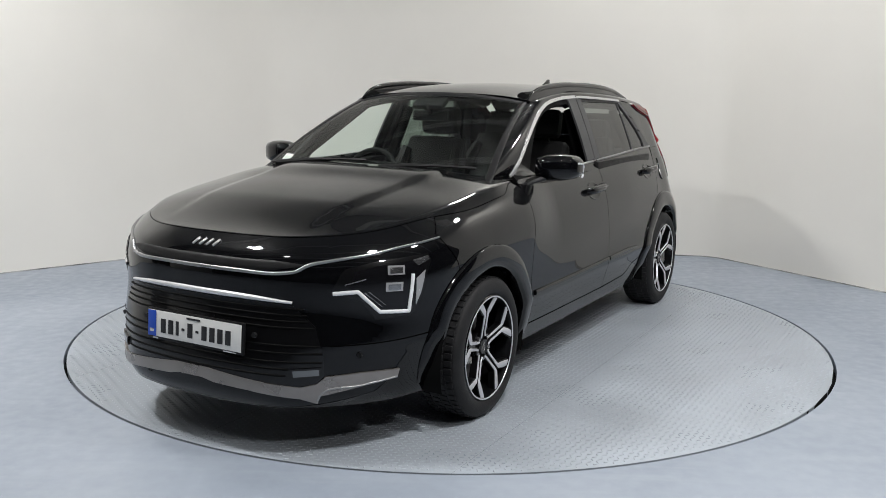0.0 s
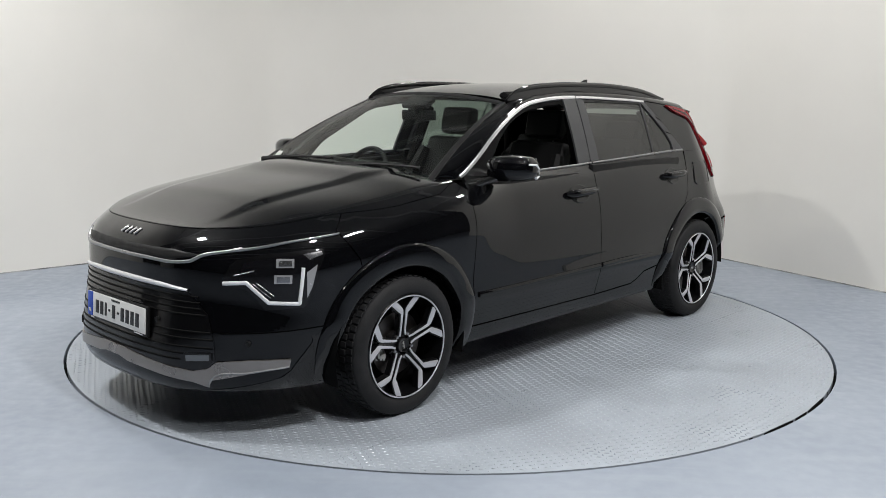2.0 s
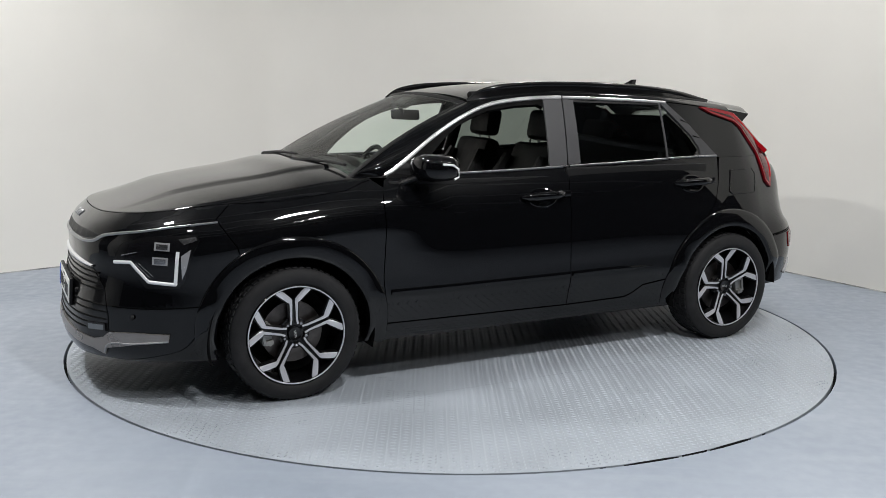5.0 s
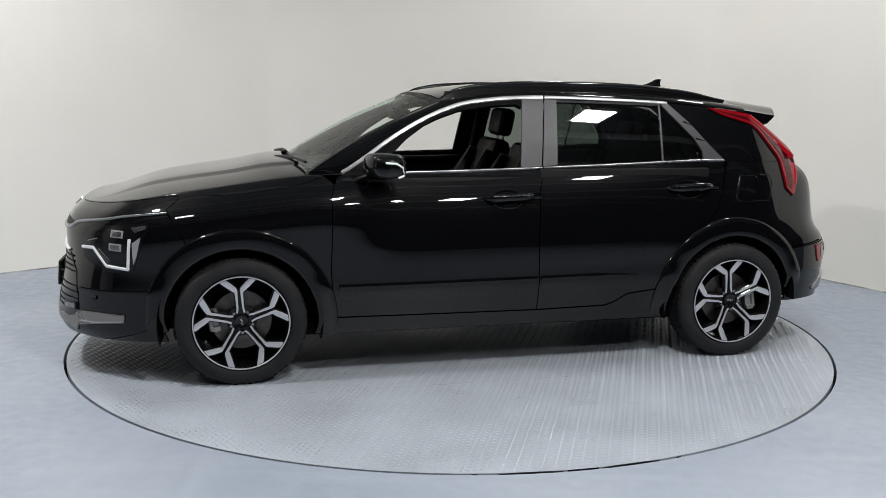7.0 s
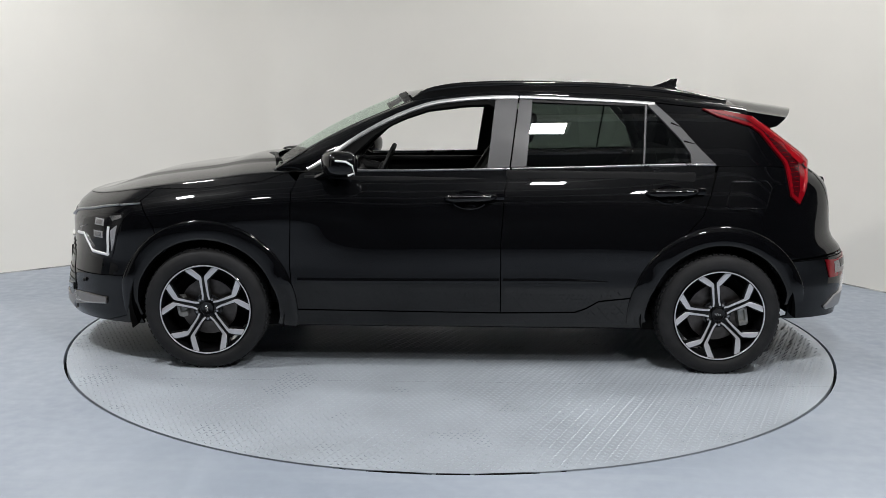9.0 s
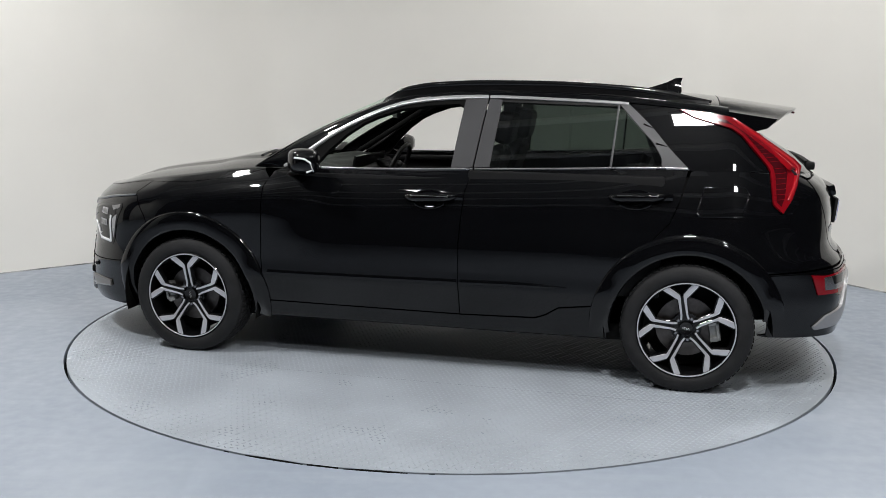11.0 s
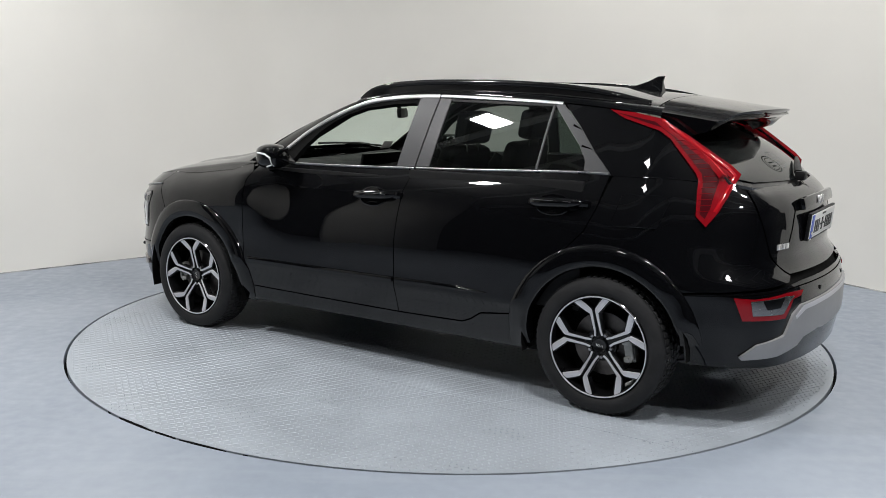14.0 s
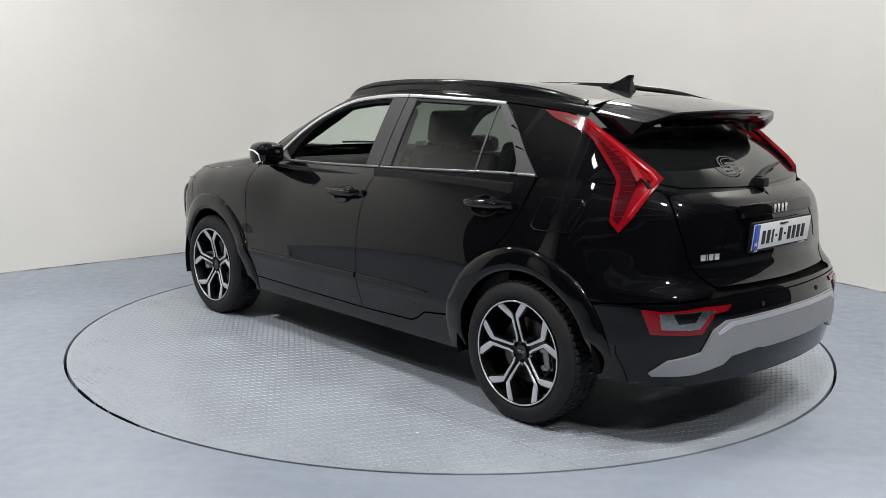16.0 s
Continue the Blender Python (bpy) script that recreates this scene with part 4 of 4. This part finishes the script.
for dz, ww in ((.006, .075), (-.009, .055)):
    rows = [[tuple(hatch(.10 + ww / 2 * a, 1.165 + dz + e) + np.array([-.0085, 0, .002])) for a in (-1, 0, 1)] for e in (-.003, .003)]
    part("sticker_bar", grid(rows), FROST, tailgate)
# recess, handle bar and plate
band("recess_edge", [(-.45, .815), (-.40, .92), (-.34, .995), (0, 1.0), (.34, .995), (.40, .92), (.45, .815)], tail, .007, SEAM, tailgate, .002, smooth_path=False, n=60)
lid = part("handle_bar", rbox((.035, .62, .058), (-2.084, 0, .985), .014, (0, 14, 0)), PAINT, tailgate, "gloss black tailgate grip")
number_plate(tailgate, -2.112, .875, 5, -1)
emblem(lid, None, (.125, .034), Matrix.Translation((-2.104, 0, .985)) @ pose(0, 0, 0, 0, 0, 180) @ pose(0, 0, 0, 0, -14, 0))
q = .57
for k, wd in enumerate((.030, .008, .028, .030)):
    q2 = tail(-q + wd / 2, .81)
    part("badge_letter", rbox((.005, wd - .004, .026), tuple(q2 + np.array([-.002, 0, 0])), .0015, (0, 0, -14)), SILVER, tailgate)
    q -= wd + .006


# roof, spoiler, fin
ry = lambda x: .572 - .012 * float(ease(-x, .6, 1.5))
rp = [(.335 - .06 * (y / .56) ** 2, y) for y in np.linspace(-.545, .545, 21)] + [(x, ry(x)) for x in np.linspace(.26, -1.47, 20)] + [(x, -ry(x)) for x in np.linspace(-1.47, .26, 20)]
skin("roof", rp, roof, PAINT, car, (.06, .05), 0, .02, 0, label="glossy black roof with raised rails")
skin("headliner", rp, roof, HEADLINER, car, (.2, .2), -.035, 0, .02)


def build_spoiler():
    rows = []
    for y in np.linspace(-.57, .57, 45):
        a = abs(y) / .57
        xe = -1.90 + .15 * a ** 2.2
        drop = .022 * float(ease(a, .7, 1))
        top = [np.array([x, y, float(roof(x, min(abs(y), .56))[2]) - drop]) for x in np.linspace(-1.475, xe, 9)]
        e = top[-1]
        deep = .55 + .15 * float(ease(a, .8, 1))
        bot = [e + np.array([.004, 0, -.010]), e + np.array([.045, 0, -.07 * deep]), e + np.array([.14, 0, -.105 * deep]), np.array([-1.60, y, top[3][2] - .08])]
        rows.append(top + bot)
    s = part("spoiler", grid(rows, True, True), PAINT, car, "gloss black roof spoiler", angle=50)
    part("brake_light", rbox((.012, .42, .010), (-1.872, 0, 1.385), .004), REDDARK, s)


build_spoiler()
part("antenna_fin", grid([[(-1.06, 0, 1.495), (-1.12, .022, 1.495), (-1.20, .032, 1.493), (-1.29, .030, 1.485), (-1.29, -.030, 1.485), (-1.20, -.032, 1.493), (-1.12, -.022, 1.495)],
                          [(-1.13, 0, 1.515), (-1.16, .013, 1.515), (-1.22, .019, 1.515), (-1.288, .017, 1.51), (-1.288, -.017, 1.51), (-1.22, -.019, 1.515), (-1.16, -.013, 1.515)],
                          [(-1.205, 0, 1.540), (-1.22, .007, 1.540), (-1.25, .009, 1.540), (-1.283, .008, 1.538), (-1.283, -.008, 1.538), (-1.25, -.009, 1.540), (-1.22, -.007, 1.540)],
                          [(-1.25, 0, 1.563), (-1.26, .004, 1.565), (-1.275, .005, 1.566), (-1.292, .004, 1.566), (-1.292, -.004, 1.566), (-1.275, -.005, 1.566), (-1.26, -.004, 1.565)]], True, True), PAINT, car, "gloss black shark fin antenna", angle=50)

# windscreen, cowl, wipers
ws = skin("windscreen", [(u, .0) for u in np.linspace(-.975, .975, 21)] + [(u, .99) for u in np.linspace(.975, -.975, 21)], windscreen, GLASS, car, (.12, .08), 0, 0, 0, label="clear green-tinted windscreen")
ws.visible_shadow = False
for a in (-1, 1):
    band("screen_border", [(a * .975, .0), (a * .975, .99)], windscreen, .055, PLASTIC, ws, .0015, n=30, sink=.002)
band("screen_border", [(-.95, .975), (.95, .975)], windscreen, .05, PLASTIC, ws, .0015, n=40, sink=.002)
part("sensor_cover", rbox((.09, .20, .03), tuple(windscreen(0, .90) + np.array([-.02, 0, -.03])), .012, (0, 30, 0)), PLASTIC, ws)
cow = [[np.array([1.115 - .085 * u * u + dx, .72 * u, 1.06 - .02 * u * u + dz]) for u in np.linspace(-1, 1, 31)] for dx, dz in ((-.03, .012), (.03, -.008), (.09, -.016), (.13, -.03))]
cowl = part("cowl", grid(cow), PLASTIC, car, angle=60)
for y0, y1 in ((.62, .08), (.02, -.62)):
    pts = []
    for t in np.linspace(0, 1, 12):
        y = y0 + (y1 - y0) * t
        w = windscreen(y / .70, .03 + .055 * math.sin(math.pi * (1 - t) * .5))
        pts.append(tuple(w + np.array([.02, 0, .02])))
    wi = part("wiper", tube(pts, .010, 8, flat=.7), PLASTIC, car, "black wiper blade")
    part("wiper_arm", tube([(pts[9][0] + .04, pts[9][1] - .05, pts[9][2] - .01), pts[7], pts[5]], [.016, .012, .008], 8), PLASTIC, wi)
part("tax_disc", rbox((.002, .08, .08), tuple(windscreen(-.86, .10) + np.array([-.012, 0, 0])), .0008, (0, -45, -20)), WHITE, ws)

# ---- cabin ----
part("floor_pan", rbox((3.3, 1.5, .10), (.05, 0, .25), .03), DARK, car)
part("underbody", rbox((3.5, 1.05, .12), (.10, 0, .29), .05), DARK, car)
part("bulkhead", rbox((.06, 1.5, .66), (1.02, 0, .66), .02), DARK, car)
part("rear_bulkhead", rbox((.06, 1.3, .7), (-1.62, 0, .66), .02), DARK, car)
dash = [[(x, .735 * u, z + .035 * math.exp(-((u + .49) / .22) ** 2) * q) for u in np.linspace(-1, 1, 41)] for x, z, q in ((1.04, 1.03, 0), (.92, 1.045, .3), (.78, 1.04, 1), (.66, 1.02, .8), (.60, .96, .2), (.62, .80, 0), (.70, .60, 0))]
dashboard = part("dashboard", grid(dash), LEATHER, car, "black padded dashboard", angle=60)
part("screen", rbox((.02, .60, .11), (.64, -.19, 1.02), .006, (0, -12, 0)), GLOSS, dashboard)
steer = bmesh.new()
tube([(0, .175 * math.cos(a), .175 * math.sin(a)) for a in np.linspace(0, math.tau, 41)], .015, 8, steer, caps=False)
rbox((.05, .13, .10), (.01, 0, 0), .02, bm=steer)
for a, b in (((0, -.06, 0), (0, -.165, .01)), ((0, .06, 0), (0, .165, .01)), ((0, 0, -.04), (0, 0, -.165))):
    tube([a, b], .016, 8, steer)
tube([(.02, 0, 0), (.25, 0, -.05)], .04, 10, steer)
steer.transform(pose(.50, -.36, .965, 0, -24, 0))
part("steering_wheel", steer, LEATHER, car, "black leather steering wheel")
rv = part("inner_mirror", rbox((.03, .21, .06), (.40, 0, 1.335), .014, (0, 6, 24)), PLASTIC, car)
part("mirror_stem", tube([(.41, 0, 1.345), (.45, 0, 1.40)], .012, 8), PLASTIC, rv)


def seat(x, y, w, rear=False):
    tilt = -18 if not rear else -22
    s = part("seat", rbox((.52, w, .16), (x, y, .56), .05, (0, -6, 0), 3), LEATHER, car, "black leather seat")
    back = part("backrest", rbox((.13, w, .66), (x - .33, y, .86), .05, (0, tilt, 0), 3, taper=(.8, .84)), LEATHER, s)
    for e in (-1, 1):
        part("bolster", tube([(x - .16, y + e * w * .44, .66), (x - .24, y + e * w * .45, .90), (x - .34, y + e * w * .38, 1.10)], [.05, .06, .035], 8), LEATHER, back)
    n = 1 if not rear else 2
    for k in range(n):
        yy = y if n == 1 else y + (k - .5) * w * .55
        h = part("headrest", rbox((.10, .27, .18), (x - .47, yy, 1.28 if not rear else 1.20), .045, (0, tilt * .6, 0), 3), LEATHER, back)
        for e in (-.06, .06):
            part("headrest_post", tube([(x - .455, yy + e, 1.10), (x - .47, yy + e, 1.22)], .007, 6), CHROME, h)


seat(.12, .36, .50)
seat(.12, -.36, .50)
seat(-.78, 0, 1.26, True)
part("console", rbox((.9, .22, .30), (.25, 0, .55), .04), PLASTIC, car)


# ---- wheels ----
def wheel_meshes():
    """Meshes of one wheel with its axle along y, outer face towards +y."""
    out = {}
    prof = [(.244, .098), (.252, .105), (.268, .110), (.292, .1085), (.310, .100), (.3175, .092), (.3195, .088), (.3215, .075)]
    prof = prof + [(.3225, .03), (.3225, -.03)] + [(r, -y) for r, y in prof[::-1]]
    n = 96
    bm = grid([[(r * math.cos(k * math.tau / n), y, r * math.sin(k * math.tau / n)) for k in range(n)] for r, y in prof], True)
    out["wheel"] = (bm, RUBBER)
    # tread blocks and sidewall ribs
    bm = bmesh.new()
    for k in range(60):
        a = k * 360 / 60
        for y, w, sh in ((.066, .034, 0), (.022, .034, 2), (-.022, .034, 0), (-.066, .034, 2)):
            own = rbox((.024, w, .007), (0, y, .3235), .0015, seg=1)
            own.transform(pose(0, 0, 0, 0, a + sh, 0))
            tmp = bpy.data.meshes.new("t")
            own.to_mesh(tmp)
            own.free()
            bm.from_mesh(tmp)
            bpy.data.meshes.remove(tmp)
    out["tread"] = (bm, RUBBER)
    bm = grid([[(r * math.cos(k * math.tau / n), y, r * math.sin(k * math.tau / n)) for k in range(n)] for r, y in ((.246, .10), (.240, .106), (.232, .104), (.226, .085), (.222, .03), (.215, -.09))], True)
    out["rim"] = (bm, RIMBLACK)
    bm = grid([[(r * math.cos(k * math.tau / n), y, r * math.sin(k * math.tau / n)) for k in range(n)] for r, y in ((.2405, .1045), (.2395, .1075), (.2345, .1075), (.2330, .1035))], True)
    out["rim_edge"] = (bm, ALLOY)
    dsc = lambda r, y, t: grid([[(q * math.cos(k * math.tau / 48), yy, q * math.sin(k * math.tau / 48)) for k in range(48)] for q, yy in ((.02, y + t), (r, y + t), (r, y), (.02, y))], True)
    out["brake_disc"] = (dsc(.150, .0, .022), DISC)
    out["hub"] = (dsc(.075, .02, .035), RIMBLACK)
    out["back_plate"] = (dsc(.21, -.03, .01), DARK)
    own = rbox((.055, .05, .115), (.135, .028, .03), .014)
    for zz in (-.012, .07):
        rbox((.042, .026, .026), (.128, .056, zz), .008, bm=own)
        tube([(.128, .066, zz - .008), (.128, .074, zz - .008)], .007, 8, own)
    rbox((.016, .02, .085), (.15, .058, .03), .006, bm=own)
    out["caliper"] = (own, CALIPER)
    # one black spoke body with fork, and its two machined faces
    dish = spline([.03, .06, .12, .172, .236], [.070, .072, .083, .092, .101])

    def strip(path, w, y_top, depth, bm):
        P = np.array(path, float)
        d = np.gradient(P, axis=0)
        d /= np.linalg.norm(d, axis=1, keepdims=True)
        m = np.stack([-d[:, 1], d[:, 0]], 1)
        W = np.interp(np.linspace(0, 1, len(P)), np.linspace(0, 1, len(w)), w)
        R = np.linalg.norm(P, axis=1)
        Y = dish(R) + y_top
        rings = []
        for i in range(len(P)):
            a, b = P[i] + m[i] * W[i] / 2, P[i] - m[i] * W[i] / 2
            a2, b2 = P[i] + m[i] * W[i] * .42, P[i] - m[i] * W[i] * .42
            rings.append([(a[0], Y[i] - depth, a[1]), (a[0], Y[i] - .0015, a[1]), (a2[0], Y[i], a2[1]), (b2[0], Y[i], b2[1]), (b[0], Y[i] - .0015, b[1]), (b[0], Y[i] - depth, b[1])])
        grid(rings, True, True, bm)

    def fork(g):
        q = radians(90)
        pts = [(g * .0185, .046), (g * .0140, .070), (g * .0140, .110), (g * .0140, .158), (g * .0195, .170), (g * .044, .194), (g * .0765, .2225)]
        u = []
        for (a, b), (c, d) in zip(pts, pts[1:]):
            u += [(a + (c - a) * t, b + (d - b) * t) for t in (0, .34, .67)]
        return u + [pts[-1]]
    bm = bmesh.new()
    for g in (1, -1):
        strip(fork(g), (.020, .020, .020, .030, .040, .040), -.002, .032, bm)
    strip([(0, .03), (0, .08), (0, .12), (0, .165)], (.03, .03, .028, .03), -.010, .03, bm)
    out["spoke"] = (bm, RIMBLACK)
    bm = bmesh.new()
    for g in (1, -1):
        strip(fork(g), (.0095, .010, .0115, .0145, .026, .029, .029), .0015, .003, bm)
    out["machined_face"] = (bm, ALLOY)
    own = grid([[(r * math.cos(k * math.tau / 32), y, r * math.sin(k * math.tau / 32)) for k in range(32)] for r, y in ((.036, .05), (.036, .070), (.033, .0745), (.030, .0745), (.028, .073), (.001, .0735))], True)
    out["centre_cap"] = (own, RIMBLACK)
    bm = bmesh.new()
    for a0, b0, a1, b1 in ((-.018, -.006, -.014, .006), (-.013, 0, -.004, .006), (-.012, 0, -.003, -.006), (0, -.006, .003, .006), (.004, .006, .012, -.006), (.013, -.006, .017, .006)):
        tube([(a0, .0745, b0), (a1, .0745, b1)], .0013, 5, bm)
    out["cap_mark"] = (bm, SILVER)
    own = grid([[(r * math.cos(k * math.tau / 6), y, r * math.sin(k * math.tau / 6)) for k in range(6)] for r, y in ((.010, .045), (.010, .070), (.007, .074), (.001, .074))], True)
    out["wheel_bolt"] = (own, LAMPGREY)
    return out


def build_wheels():
    ready = {}
    for k, (bm, m) in wheel_meshes().items():
        o = part(k, bm, m, angle=40)
        ready[k] = o.data
        bpy.data.objects.remove(o)
    for x in (WX, -WX):
        for g in (1, -1):
            w = new("wheel", ready["wheel"])
            w.parent = car
            w["label"] = "black and machined silver alloy wheel with five forked spokes"
            w.matrix_basis = pose(x, g * WY, WZ + .006, 0, 0, 0 if g > 0 else 180)
            base = 4 if x > 0 else 10
            for k in ("tread", "rim", "rim_edge", "brake_disc", "hub", "back_plate", "caliper", "centre_cap", "cap_mark"):
                c = new(k, ready[k])
                c.parent = w
                if k == "caliper":
                    c.matrix_basis = pose(0, 0, 0, 0, (10 if x > 0 else 190) if g > 0 else (190 if x > 0 else 10), 0)
                if k == "cap_mark":
                    c.matrix_basis = pose(0, 0, 0, 0, -80 if x > 0 else 170, 0)
            for j in range(5):
                for k in ("spoke", "machined_face"):
                    c = new(k, ready[k])
                    c.parent = w
                    c.matrix_basis = pose(0, 0, 0, 0, base + 72 * j, 0)
                c = new("wheel_bolt", ready["wheel_bolt"])
                c.parent = w
                a = radians(base + 72 * j + 36)
                c.location = (.056 * math.sin(a), 0, .056 * math.cos(a))


build_wheels()


def motions():
    """The turntable turns steadily and carries the car round with it."""
    rows_t, rows_c = [], []
    for k in range(33):
        t = k * .5
        a = 240.695 - 6.6796 * t
        rows_t.append((t, pose(0, 0, 0, 0, 0, a)))
        rows_c.append((t, pose(0, 0, 0, 0, 0, a) @ pose(-.0592, .0499, .002)))
    walk(turntable, rows_t)
    walk(car, rows_c)


motions()
